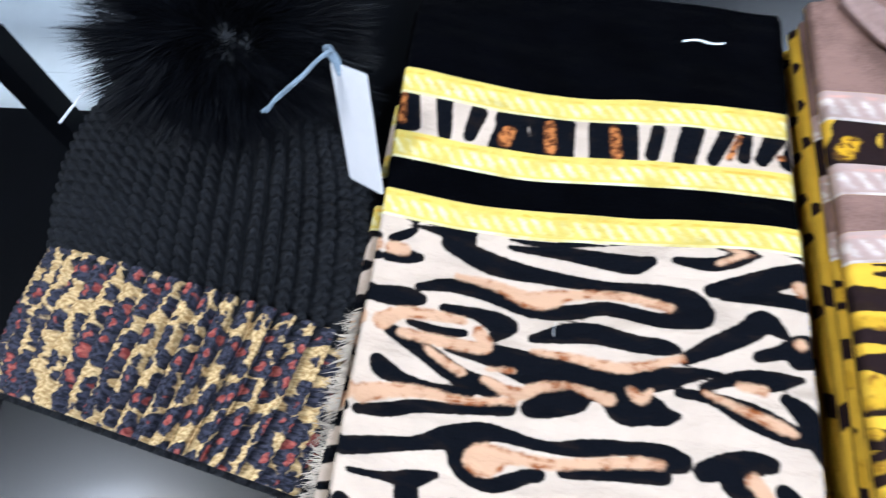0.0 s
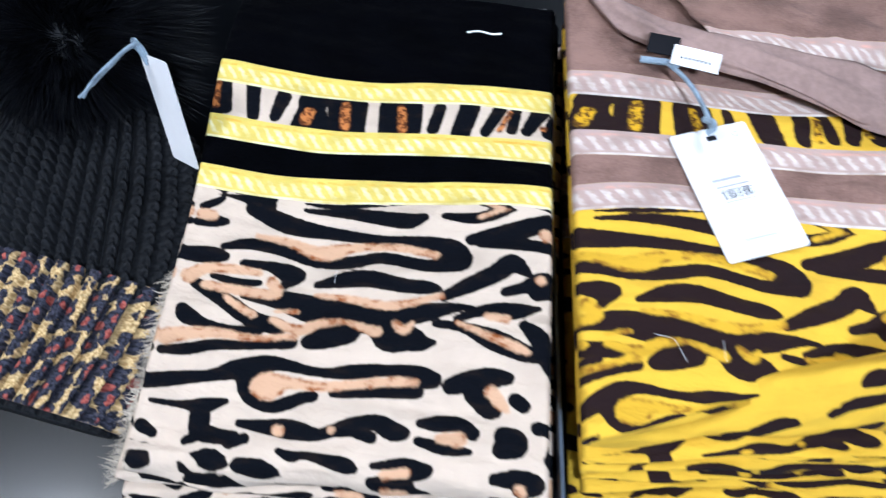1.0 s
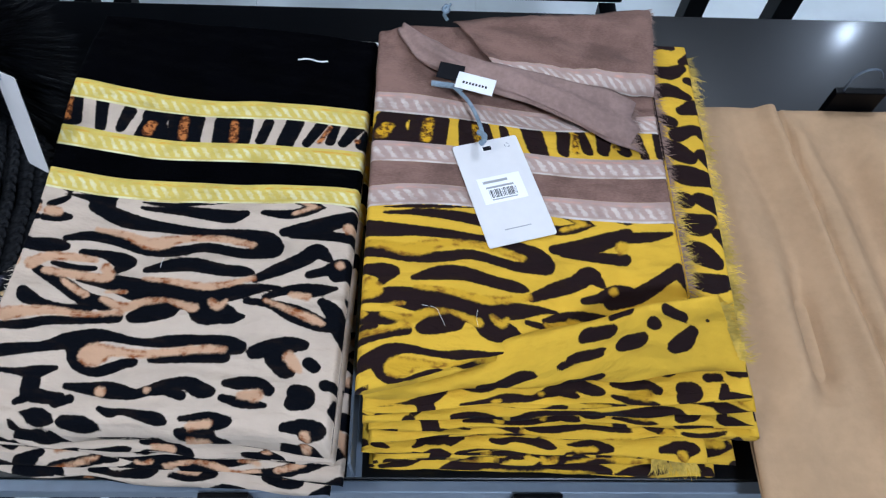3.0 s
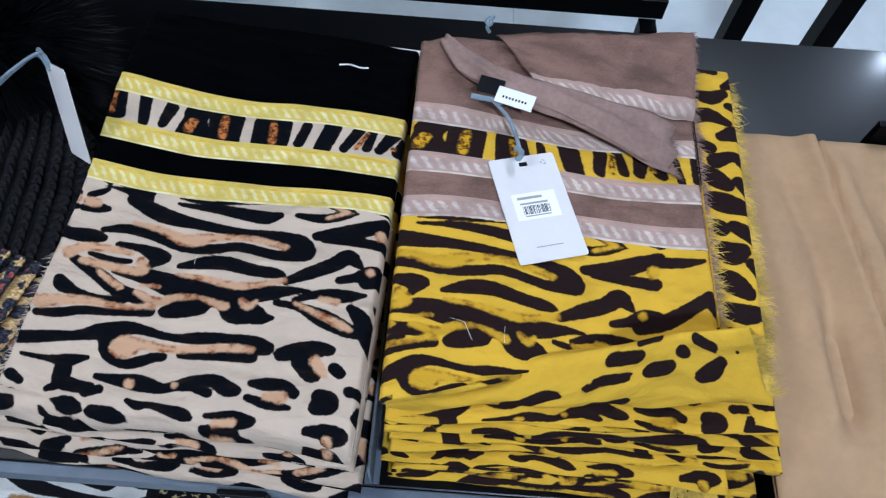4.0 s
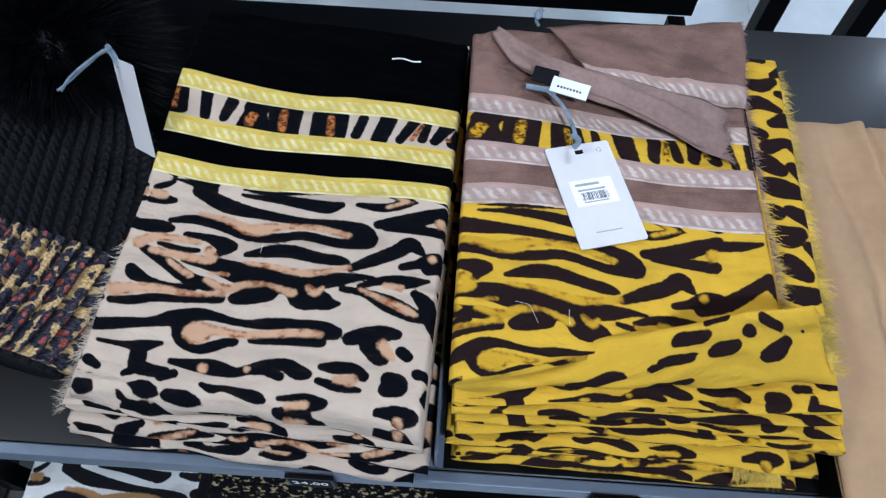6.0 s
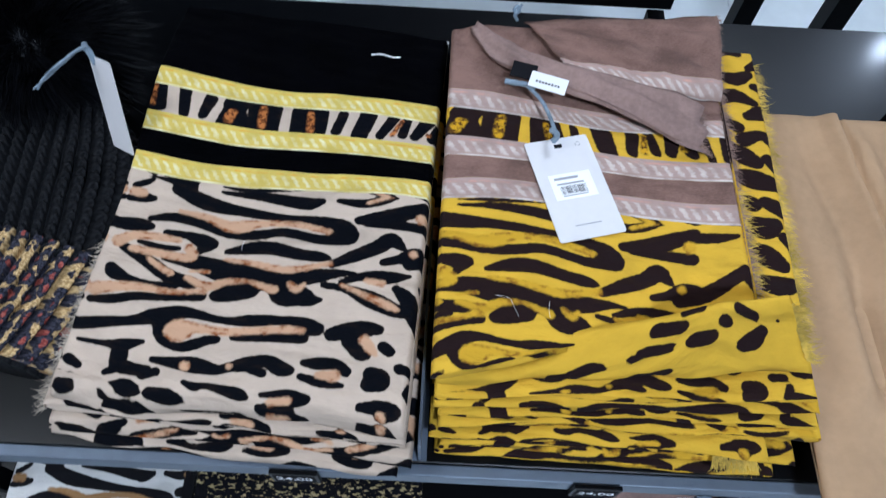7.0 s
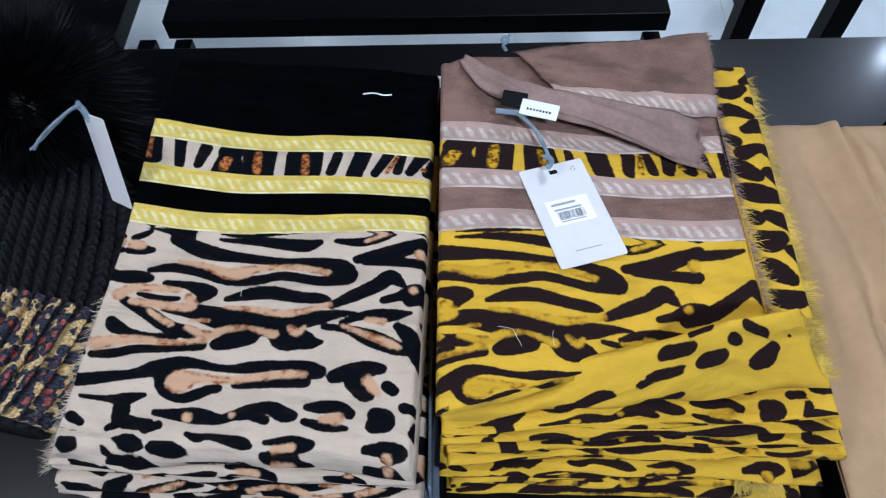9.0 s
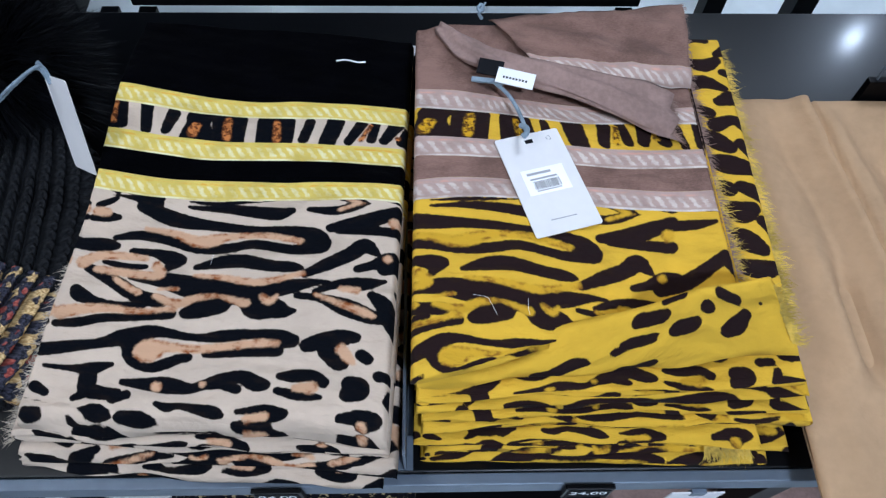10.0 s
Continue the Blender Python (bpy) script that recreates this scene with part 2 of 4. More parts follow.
def tan(*numbers):
    HEARTS.append(numbers)


dark(10, 105, 2.0, 33, 106, 4.5, 52, 111, 4.5)
dark(41, 115, 5.0, 68, 124, 6.9, 102, 129, 4.5, 136, 133, 3.5, 166, 136, 5.0, 183, 143, 9.0, 190, 149, 7.4)
dark(26, 148, 2.0, 44, 143, 4.0, 67, 144, 5.0, 93, 152, 4.0, 117, 151, 4.5, 138, 147, 4.0, 168, 153, 4.0, 186, 151, 6.0)
dark(78, 111, 1.0, 108, 112, 3.5, 143, 117, 5.5, 153, 118, 5.5, 162, 115, 2.5)
dark(176, 114, 2.0, 195, 116, 4.0, 210, 112, 4.0, 224, 104, 3.0)
dark(196, 133, 4.0, 216, 129, 7.5, 235, 120, 6.5, 247, 115, 5.5)
dark(203, 134, 4.5, 227, 135, 4.0, 249, 135, 4.5)
dark(3, 133, 2.5, 16, 130, 4.0, 24, 129, 2.0)
dark(5, 120, 2.5, 13, 115, 2.5, 18, 111, 1.5)
dark(3, 159, 5.5, 19, 157, 6.5, 28, 156, 3.5)
dark(43, 159, 2.5, 62, 159, 3.5, 76, 163, 6.5, 84, 165, 3.5, 75, 172, 3.0)
dark(24, 173, 1.5, 42, 175, 3.0, 57, 173, 2.0)
dark(97, 170, 2.0, 115, 165, 6.0, 133, 164, 6.0, 152, 168, 5.0, 170, 170, 4.5, 178, 171, 1.5)
dark(182, 176, 3.0, 198, 167, 5.5, 214, 158, 6.0, 224, 150, 6.5, 234, 156, 2.5)
dark(221, 171, 2.5, 234, 166, 4.0, 244, 162, 7.0, 254, 161, 6.5)
dark(14, 181, 3.5, 37, 190, 5.4, 59, 201, 5.5, 78, 205, 5.5)
dark(50, 183, 3.5, 73, 184, 6.5, 92, 188, 9.4, 115, 193, 11.4, 139, 193, 10.9, 155, 191, 8.4, 173, 188, 6.0, 191, 184, 2.5, 201, 184, 1.0)
dark(10, 203, 4.5, 15, 207, 5.9, 29, 210, 3.0, 49, 211, 2.5, 65, 209, 3.5)
dark(100, 213, 4.5, 108, 210, 6.9, 122, 206, 6.9, 127, 204, 5.0)
dark(144, 202, 6.5, 151, 208, 7.9, 163, 207, 7.9, 172, 210, 4.5, 179, 209, 1.5)
dark(4, 235, 2.5, 23, 230, 4.0, 38, 224, 3.5, 64, 220, 2.5, 89, 215, 3.5)
dark(179, 196, 2.0, 197, 198, 3.0, 216, 205, 6.5, 234, 211, 5.5, 245, 213, 3.5)
dark(192, 192, 2.0, 209, 185, 3.5, 227, 184, 5.5, 243, 180, 1.5)
dark(235, 193, 3.0, 246, 202, 6.5, 254, 216, 6.0, 258, 225, 2.5)
dark(-1, 259, 4.9, 20, 252, 4.4, 40, 246, 3.5, 55, 239, 5.9, 72, 233, 6.5, 84, 230, 4.0, 111, 233, 2.5, 132, 231, 4.5, 154, 229, 3.5, 171, 232, 6.5, 182, 234, 5.0)
dark(64, 243, 6.5, 68, 254, 5.0, 80, 260, 3.0, 91, 257, 4.0, 102, 251, 3.5, 109, 249, 3.0)
dark(122, 245, 3.0, 148, 243, 3.0, 173, 242, 4.0)
dark(194, 237, 5.0, 206, 233, 6.5, 218, 230, 6.0, 228, 229, 3.5)
dark(208, 241, 5.5, 218, 250, 5.0, 223, 251, 3.0)
dark(234, 242, 4.0, 239, 245, 4.0)
dark(6, 271, 1.0, 26, 269, 2.0, 40, 267, 5.0, 54, 261, 1.5)
dark(40, 275, 6.5, 43, 284, 6.0, 57, 285, 4.5, 65, 282, 2.0)
dark(43, 286, 4.0, 35, 293, 2.0)
dark(62, 289, 2.5, 71, 283, 3.0)
dark(66, 274, 2.0, 82, 273, 4.0, 99, 272, 6.0, 116, 273, 3.5, 128, 270, 2.0)
dark(120, 271, 2.5, 136, 266, 5.5, 151, 262, 4.5, 162, 267, 5.5, 169, 268, 3.5)
dark(136, 267, 4.0, 150, 272, 3.0)
dark(178, 261, 2.0, 189, 261, 4.5, 202, 261, 4.0, 211, 266, 3.5)
dark(178, 272, 2.0, 195, 276, 3.5, 210, 277, 1.5)
dark(229, 265, 5.0, 237, 266, 5.5, 238, 271, 5.0, 229, 273, 5.0)
dark(249, 257, 3.5, 258, 257, 3.0)
dark(94, 287, 1.5, 103, 289, 3.0, 111, 287, 2.0, 123, 288, 3.0, 136, 290, 4.5, 143, 292, 2.0)
dark(154, 289, 1.5, 172, 287, 3.5, 187, 290, 3.0, 181, 293, 3.0)
dark(154, 300, 3.5, 166, 297, 3.0, 178, 296, 2.0)
dark(227, 291, 3.0, 241, 289, 5.5, 252, 289, 4.0, 242, 295, 4.0)
dark(2, 305, 4.5, 17, 306, 5.4, 32, 308, 2.5)
dark(42, 304, 4.0, 54, 301, 6.5, 67, 307, 3.5)
dark(70, 301, 4.5, 85, 300, 5.4, 103, 305, 4.0, 127, 307, 3.0)
dark(5, 289, 4.0, 13, 292, 3.0)
dark(259, 274, 4.0, 261, 265, 3.0)
dark(-4, 14, 9.4, -1, 40, 8.9)
dark(5, 17, 4.5, 8, 40, 4.5)
dark(27, 18, 5.0, 29, 42, 4.0)
dark(50, 23, 5.0, 45, 40, 3.5)
dark(74, 21, 9.5, 66, 44, 7.9)
dark(69, 24, 7.9, 79, 43, 7.9)
dark(93, 23, 9.4, 94, 42, 8.9)
dark(105, 23, 6.9, 105, 44, 6.5)
dark(131, 23, 9.9, 131, 44, 8.9)
dark(146, 22, 6.0, 146, 43, 6.0)
dark(165, 22, 4.0, 161, 41, 4.0)
dark(187, 20, 7.0, 181, 43, 6.5)
dark(209, 20, 4.5, 199, 41, 3.5)
dark(221, 19, 3.5, 218, 38, 3.5)
dark(239, 18, 6.0, 229, 38, 4.0)
dark(249, 23, 3.0, 245, 38, 5.0)
dark(240, 118, 5, 265, 116, 4, 281, 113, 1.5)
dark(242, 168, 6, 264, 160, 6, 290, 141, 5)
dark(256, 188, 4, 277, 182, 4)
dark(258, 212, 6, 284, 204, 4)
dark(262, 232, 5, 270, 250, 7, 284, 254, 4)
dark(266, 276, 6, 282, 284, 5)
dark(262, 22, 3, 258, 44, 3)
dark(279, 22, 4, 271, 44, 4)
# tan and rust hearts of the marks
tan(48, 136, 2.0, 71, 138, 3.5, 91, 145, 5.5, 103, 144, 6.5, 119, 139, 3.5, 147, 139, 3.0, 173, 145, 3.0)
tan(200, 115, 2.0, 224, 104, 2.0)
tan(245, 126, 5.0)
tan(8, 176, 6.4, 18, 168, 4.5, 37, 165, 4.0, 56, 165, 2.5)
tan(21, 181, 3.5, 53, 181, 4.0, 71, 180, 4.0, 66, 171, 4.5)
tan(98, 178, 2.0, 122, 180, 3.0, 145, 184, 3.5, 163, 181, 3.0, 180, 176, 2.5)
tan(243, 160, 3.5)
tan(38, 188, 2.5, 52, 195, 3.0, 59, 198, 3.0)
tan(74, 193, 1.5, 88, 192, 2.0)
tan(73, 200, 2.5, 91, 206, 4.0, 104, 200, 3.5, 121, 197, 2.0, 131, 200, 3.0, 142, 203, 4.0)
tan(153, 197, 2.5, 159, 201, 3.5, 164, 197, 2.0)
tan(5, 225, 6.4, 19, 219, 5.0, 40, 215, 4.0, 63, 215, 2.5, 91, 210, 2.5)
tan(193, 195, 2.0, 211, 202, 2.5, 229, 208, 3.5, 238, 211, 2.5)
tan(211, 189, 2.5, 223, 190, 3.5)
tan(75, 247, 7.9, 80, 246, 9.9, 92, 242, 4.5, 113, 242, 3.5, 134, 239, 3.0, 155, 236, 3.5, 172, 236, 2.5)
tan(219, 239, 4.5, 225, 245, 4.0, 229, 249, 2.5)
tan(91, 274, 4.0)
tan(124, 269, 2.5)
tan(191, 270, 3.0, 203, 270, 5.0)
tan(161, 294, 3.0, 174, 292, 3.5)
tan(242, 295, 4.0)
tan(13, 126, 4.5, 5, 126, 4.5)
tan(-1, 16, 2.5, 1, 39, 2.0)
tan(68, 39, 5.0, 70, 33, 4.5)
tan(96, 24, 3.5, 97, 41, 4.0)
tan(137, 23, 3.0, 139, 43, 3.5)
tan(216, 22, 2.0, 209, 39, 2.5)
tan(240, 34, 2.5)
tan(7, 313, 3.5, 27, 312, 3.0)



def spot(*numbers):
    SPOTS.append(numbers)


# sparse marks near the cloth's edge, for the scarf whose edge shows below the top one
spot(156, 240, 5.5, 174, 247, 5.5)
spot(176, 236, 3.0, 190, 237, 3.4)
spot(209, 254, 6.0)
spot(222, 241, 4.6, 236, 245, 4.6)
spot(186, 264, 7.4, 196, 266, 7.4)
spot(222, 275, 5.0, 232, 268, 7.0, 242, 258, 5.0)
spot(136, 258, 3.0, 150, 256, 5.0, 168, 262, 3.8)
spot(81, 255, 3.2, 103, 253, 5.4, 119, 255, 3.4)
spot(258, 250, 1.6)
spot(120, 284, 3.0, 150, 282, 5.0, 170, 286, 3.0)
spot(236, -84, 5.2, 250, -92, 6.5, 262, -88, 3.9)
spot(270, -70, 3.9, 281, -76, 7.8)
spot(240, -60, 3.9, 256, -56, 7.8, 268, -62, 5.2)
spot(272, -48, 3.9, 284, -44, 6.5)
spot(238, -30, 6.5, 252, -36, 7.8, 270, -28, 3.9)
spot(262, -12, 5.2, 276, -16, 9.1, 284, -10, 5.2)
spot(238, -6, 3.9, 250, 2, 6.5)
spot(254, 16, 7.8, 270, 10, 5.2, 282, 18, 7.8)
spot(240, 26, 6.5, 252, 34, 9.1, 262, 40, 6.5)
spot(272, 36, 5.2, 282, 46, 7.8)
spot(242, 54, 5.2, 256, 58, 10.4, 272, 62, 7.8, 282, 66, 5.2)
spot(240, 78, 6.5, 252, 84, 7.8)
spot(264, 82, 6.5, 280, 90, 9.1)
spot(244, 104, 7.8, 258, 108, 10.4, 268, 104, 6.5)
spot(274, 116, 5.2, 283, 124, 7.8)
spot(242, 130, 5.2, 256, 134, 10.4, 268, 142, 6.5)
spot(246, 158, 6.5, 262, 161, 9.1, 278, 158, 5.2)
spot(250, 179, 5.2, 264, 182, 6.5)
for k in range(14):
    spot(-6, -60 + 23 * k, 5 + k % 3, 7, -57 + 23 * k, 6.5 - k % 2, 22 + 5 * (k % 4), -55 + 23 * k, 3)


def field(strokes, u, v):
    """How far (metres) each place lies inside the strokes; each is a chain of discs x, y, radius."""
    best = np.full(u.shape, -0.02)
    for s in strokes:
        pts = np.array(s).reshape(-1, 3) / 1000.0
        if len(pts) == 1:
            pts = np.vstack([pts, pts + [0.0005, 0, 0]])
        if len(pts) > 2:
            q = np.vstack([2 * pts[0] - pts[1], pts, 2 * pts[-1] - pts[-2]])
            t = np.array([0, 0.33, 0.67])[:, None]
            bits = [0.5 * (2 * B + (C - A) * t + (2 * A - 5 * B + 4 * C - D) * t ** 2 + (3 * B - A - 3 * C + D) * t ** 3) for A, B, C, D in zip(q, q[1:], q[2:], q[3:])]
            pts = np.vstack(bits + [pts[-1:]])
        for a, b in zip(pts, pts[1:]):
            d = b[:2] - a[:2]
            t = np.clip(((u - a[0]) * d[0] + (v - a[1]) * d[1]) / max(1e-9, d @ d), 0, 1)
            best = np.maximum(best, a[2] + (b[2] - a[2]) * t - np.hypot(u - a[0] - d[0] * t, v - a[1] - d[1] * t))
    return best


def fold_back(x, lo, hi):
    """Mirror x into lo..hi, so that the print goes on past its drawn part."""
    w = hi - lo
    y = np.mod(x - lo, 2 * w)
    return lo + np.where(y > w, 2 * w - y, y)


def cloth_mesh(name, P, U, V, mat, parent, closed=False, label="", design=None):
    """A sheet over a grid of places P[i, j], with cloth coordinates U, V and the print's fields."""
    ni, nj = U.shape
    mesh = bpy.data.meshes.new(name)
    idx = np.arange(ni * nj).reshape(ni, nj)
    nxt = np.roll(idx, -1, axis=1) if closed else idx[:, 1:]
    cur = idx if closed else idx[:, :-1]
    faces = np.stack([cur[:-1], nxt[:-1], nxt[1:], cur[1:]], -1).reshape(-1, 4)
    faces = faces.tolist()
    if closed:
        faces += [idx[0, ::-1].tolist(), idx[-1].tolist()]
    mesh.from_pydata(P.reshape(-1, 3).tolist(), [], faces)
    pu, pv = fold_back(U, 0.0, 0.29), np.where(V > 0.104, fold_back(V, 0.108, 0.30), V)
    if design is not None:
        pu, pv, V = U, V, np.where((U > 0.03) | (V > 0.13), V + 0.4, V)
    for key, strokes in (("mark", MARKS if design is None else design), ("heart", HEARTS if design is None else [])):
        mesh.attributes.new(key, "FLOAT", "POINT").data.foreach_set("value", field(strokes, pu, pv).ravel())
    layer = mesh.uv_layers.new(name="cloth")
    loops = np.empty(len(mesh.loops), dtype=np.int32)
    mesh.loops.foreach_get("vertex_index", loops)
    layer.data.foreach_set("uv", np.stack([U.ravel()[loops], V.ravel()[loops]], -1).ravel())
    return link_mesh(name, mesh, mat, parent, label)


def wavy(x, y, seed, scale):
    """Cheap smooth noise from a few sines, about -1..1."""
    r = np.random.RandomState(seed)
    out = 0
    for k in range(5):
        a, b = r.uniform(-1, 1, 2)
        out = out + np.sin((x * a * 1.6 + y * b * 1.6) * scale * (1 + 0.5 * k) + r.uniform(0, 6.28)) / (1.4 + 0.6 * k)
    return out / 1.8


def fringe(parent, points, toward, length, count, mat, seed, label=""):
    """Loose thread ends along an edge, all in one mesh."""
    r = random.Random(seed)
    pts = [Vector(p) for p in points]
    bm = bmesh.new()
    for k in range(int(count * 1.5)):
        f = r.random() * (len(pts) - 1)
        tuft = 0.0065 / max(1e-6, sum((q - p).length for p, q in zip(pts, pts[1:]))) * (len(pts) - 1)
        f = min(max((math.floor(f / tuft) + 0.5 + r.gauss(0, 0.27)) * tuft, 0.0), len(pts) - 1.001)
        i = min(int(f), len(pts) - 2)
        p = pts[i].lerp(pts[i + 1], f - i)
        along = (pts[i + 1] - pts[i]).normalized()
        d = (Vector(toward) + along * r.gauss(0, 0.35) + Vector((0, 0, r.gauss(-0.1, 0.25)))).normalized()
        l = length * r.uniform(0.45, 1.25)
        w = along * r.uniform(0.00022, 0.00048)
        p = p - d * 0.001 + Vector((0, 0, r.uniform(-0.0006, 0.0012)))
        q = p + d * l * 0.55
        e = q + (d + along * r.gauss(0, 0.5) + Vector((0, 0, -0.35))).normalized() * l * 0.45
        v = [bm.verts.new(x) for x in (p - w, p + w, q + w * 0.8, q - w * 0.8, e)]
        bm.faces.new(v[:4])
        bm.faces.new((v[3], v[2], v[4]))
    ob = part("fringe", bm, mat, parent, label)
    return ob


def folded_scarf(label, group, at, turn, width, front, thick, folds, mat, du, v0, seed, back=0.09, wrinkle=0.0012, fine=False, bulge=0.004, lift=0.0, warp=0.002, stretch=1.0, tilt=0.0, dip=0.0, ridge=0.0, soft_corner=0.0, puff=0.0, design=None, lay=None):
    """A scarf folded to a slab. at: its border's end at the far side, underneath; front: depth to the rolled fold at either end.
    The cloth runs over the top, round the folds in front and back underneath."""
    thing = empty("folded_scarf", label, "scarf", group, at, turn)
    r = np.random.RandomState(seed)
    step = 0.0016 if fine else 0.0024
    us = np.arange(0, width + 1e-6, step)
    ang = np.radians([90, 65, 40, 18])
    ue = np.concatenate([-0.004 * np.sin(ang), us + 0.0, width + 0.004 * np.sin(ang[::-1])])
    sq = np.concatenate([np.cos(ang) * 0.96 + 0.04, np.ones(len(us)), (np.cos(ang) * 0.96 + 0.04)[::-1]])
    long = max(front)
    top = np.arange(-back, long - 0.008, step) if fine else np.concatenate([np.linspace(-back, long - 0.07, 64), np.arange(long - 0.066, long - 0.006, step)])
    rows = [(d, 1.0, 0.0) for d in top]          # depth, height (share), roll-out
    hs = np.sort(r.uniform(0.12, 0.88, folds - 1))[::-1] if folds > 1 else np.array([])
    cuts = np.concatenate([[1.0], hs, [0.0]])
    for k in range(folds):
        n = 9
        for a in np.linspace(90 if k == 0 else 86, -90 if k == folds - 1 else -86, n):
            z = (cuts[k] + cuts[k + 1]) / 2 + (cuts[k] - cuts[k + 1]) / 2 * math.sin(math.radians(a))
            rows.append((long - 0.006, z, math.cos(math.radians(a)) * (1.0, 0.55, 0.85, 0.4)[k % 4] + 0.001 * k))
    for d in np.linspace(long - 0.02, -back, 6):
        rows.append((d, 0.0, 0.0))
    rows = np.array(rows)
    D, Hh, O = rows[:, 0], rows[:, 1], rows[:, 2]
    ncol, nrow = len(ue), len(rows)
    Ug = np.repeat(ue[:, None], nrow, 1)
    Dg = np.repeat(D[None], ncol, 0).copy()
    share = np.clip(ue / width, 0, 1)[:, None]
    lead = (front[0] + (front[1] - front[0]) * share) - long
    blend = np.clip((Dg + back) / (long + back), 0, 1) ** 2
    Dg = Dg + lead * blend
    Dg = Dg + soft_corner * np.exp(-(np.maximum(Ug, 0) / 0.016) ** 2) * np.clip(-Dg / back, 0, 1)
    f = np.clip((Dg - (long - 0.10)) / 0.10, 0, 1)
    swell = 0.75 + 0.25 * wavy(Ug, Hh[None] * 0.05, seed + 3, 30)
    Dg = Dg + O[None] * (0.5 * thick / max(1, folds) + bulge) * swell
    Dg = Dg + f * 0.0034 * wavy(Ug, Hh[None] * 0.3, seed + 5, 26)
    mid = 0.5 + 0.26 * wavy(Ug, Ug * 0, seed + 9, 22) * np.sin(np.pi * np.clip(Hh[None], 0, 1))
    Z = thick * (0.5 + (Hh[None] + (mid - 0.5) * 0.9 - 0.5) * sq[:, None])
    up = np.clip(Hh[None] * 1.2 - 0.2, 0, 1)
    Z = Z + up * wrinkle * (wavy(Ug, Dg * 1.5, seed + 1, 22) + 0.45 * wavy(Ug * 0.5, Dg * 2.4, seed + 2, 75))
    Z = Z + up * lift * np.exp(-(Ug / 0.07) ** 2 - (Dg / 0.09) ** 2)
    Z = Z - up * dip * np.exp(-((Ug - width) / 0.07) ** 2 - (np.maximum(Dg, 0) / 0.09) ** 2) - up * tilt * Ug
    # a roll of cloth that stands up behind the front fold and grows along it
    crest = front[0] + (front[1] - front[0]) * share - 0.018 - 0.009 * share
    Z = Z + up * ridge * (np.exp(-((Dg - 0.215) / 0.035) ** 2) - 0.8 * np.exp(-((Dg - 0.125) / 0.05) ** 2))
    roll = up * puff * np.clip((share - 0.27) / 0.48, 0, 1) ** 0.9 * np.exp(-((Dg - crest) / np.where(Dg > crest, 0.018, 0.010)) ** 2)
    Z = Z + roll
    high = at[2] - 0.8 + Z
    Z = Z + f * warp * (wavy(at[0] + Ug, high * 0.6, 301, 20) + 0.5 * wavy(at[0] + Ug, high * 1.5, 302, 44)) * np.clip(high / 0.03, 0, 1)
    U = Ug * stretch + du
    arc = np.concatenate([[0], np.cumsum(np.hypot(np.diff(D + O * 0.01), np.diff(Hh) * thick))]) - back
    V = np.repeat(arc[None], ncol, 0) + v0 + (lead * blend if fine else 0) + (0.0012 * wavy(Ug, Dg, seed + 7, 26) if lay is None else 0)
    if design is not None:
        run = np.hypot(np.diff(Dg, axis=1), np.diff(Z, axis=1))
        U, V = Ug, Dg[:, :1] + np.concatenate([np.zeros((ncol, 1)), np.cumsum(run, axis=1)], 1)
    elif lay is not None:
        U, V = lay(Ug, V - v0)
    elif v0 < -0.02 or stretch < 0:
        V = fold_back(V, 0.109, 0.30)
    P = np.stack([Ug - 0.7 * roll * share ** 3, -Dg, Z], -1)
    cloth_mesh("folded_cloth", P, U, V, mat, thing, True, "", design)
    return thing


# ---- the hall: floor, walls, ceiling ----
def setting(name, bm, mat, label, category):
    return tagged(part(name, bm, mat), label, category, kind="structure")


floor = setting("floor", box((-4, -4, -0.1), (4, 4.5, -0.006)), GROUT, "grey jointed floor bed of the shop hall", "floor")
for name, lo, hi in (("wall_north", (-4.1, 4.5, -0.1), (4.1, 4.6, 3.1)), ("wall_south", (-4.1, -4.1, -0.1), (4.1, -4.0, 3.1)),
                     ("wall_west", (-4.1, -4, -0.1), (-4.0, 4.5, 3.1)), ("wall_east", (4.0, -4, -0.1), (4.1, 4.5, 3.1))):
    setting(name, box(lo, hi), WHITE_WALL, "plain white painted shop wall", "wall")
setting("ceiling", box((-4, -4, 3.0), (4, 4.5, 3.1)), DARK_CEILING, "dark painted shop ceiling with round lamps", "ceiling")
for lx, ly, size, watts in LAMPS:
    lamp = empty("ceiling_lamp", "unseen round flat white ceiling lamp in a thin rim", "lamp", "ceiling lamps", (lx, ly, 3.0))
    bm = bmesh.new()
    bmesh.ops.create_cone(bm, cap_ends=True, segments=32, radius1=size / 2 + 0.03, radius2=size / 2 + 0.035, depth=0.05, matrix=pose(0, 0, -0.025))
    part("rim", bm, WHITE_WALL, lamp)
    bm = bmesh.new()
    bmesh.ops.create_cone(bm, cap_ends=True, segments=32, radius1=size / 2, radius2=size / 2, depth=0.006, matrix=pose(0, 0, -0.054))
    part("diffuser", bm, LAMP_GLOW, lamp)

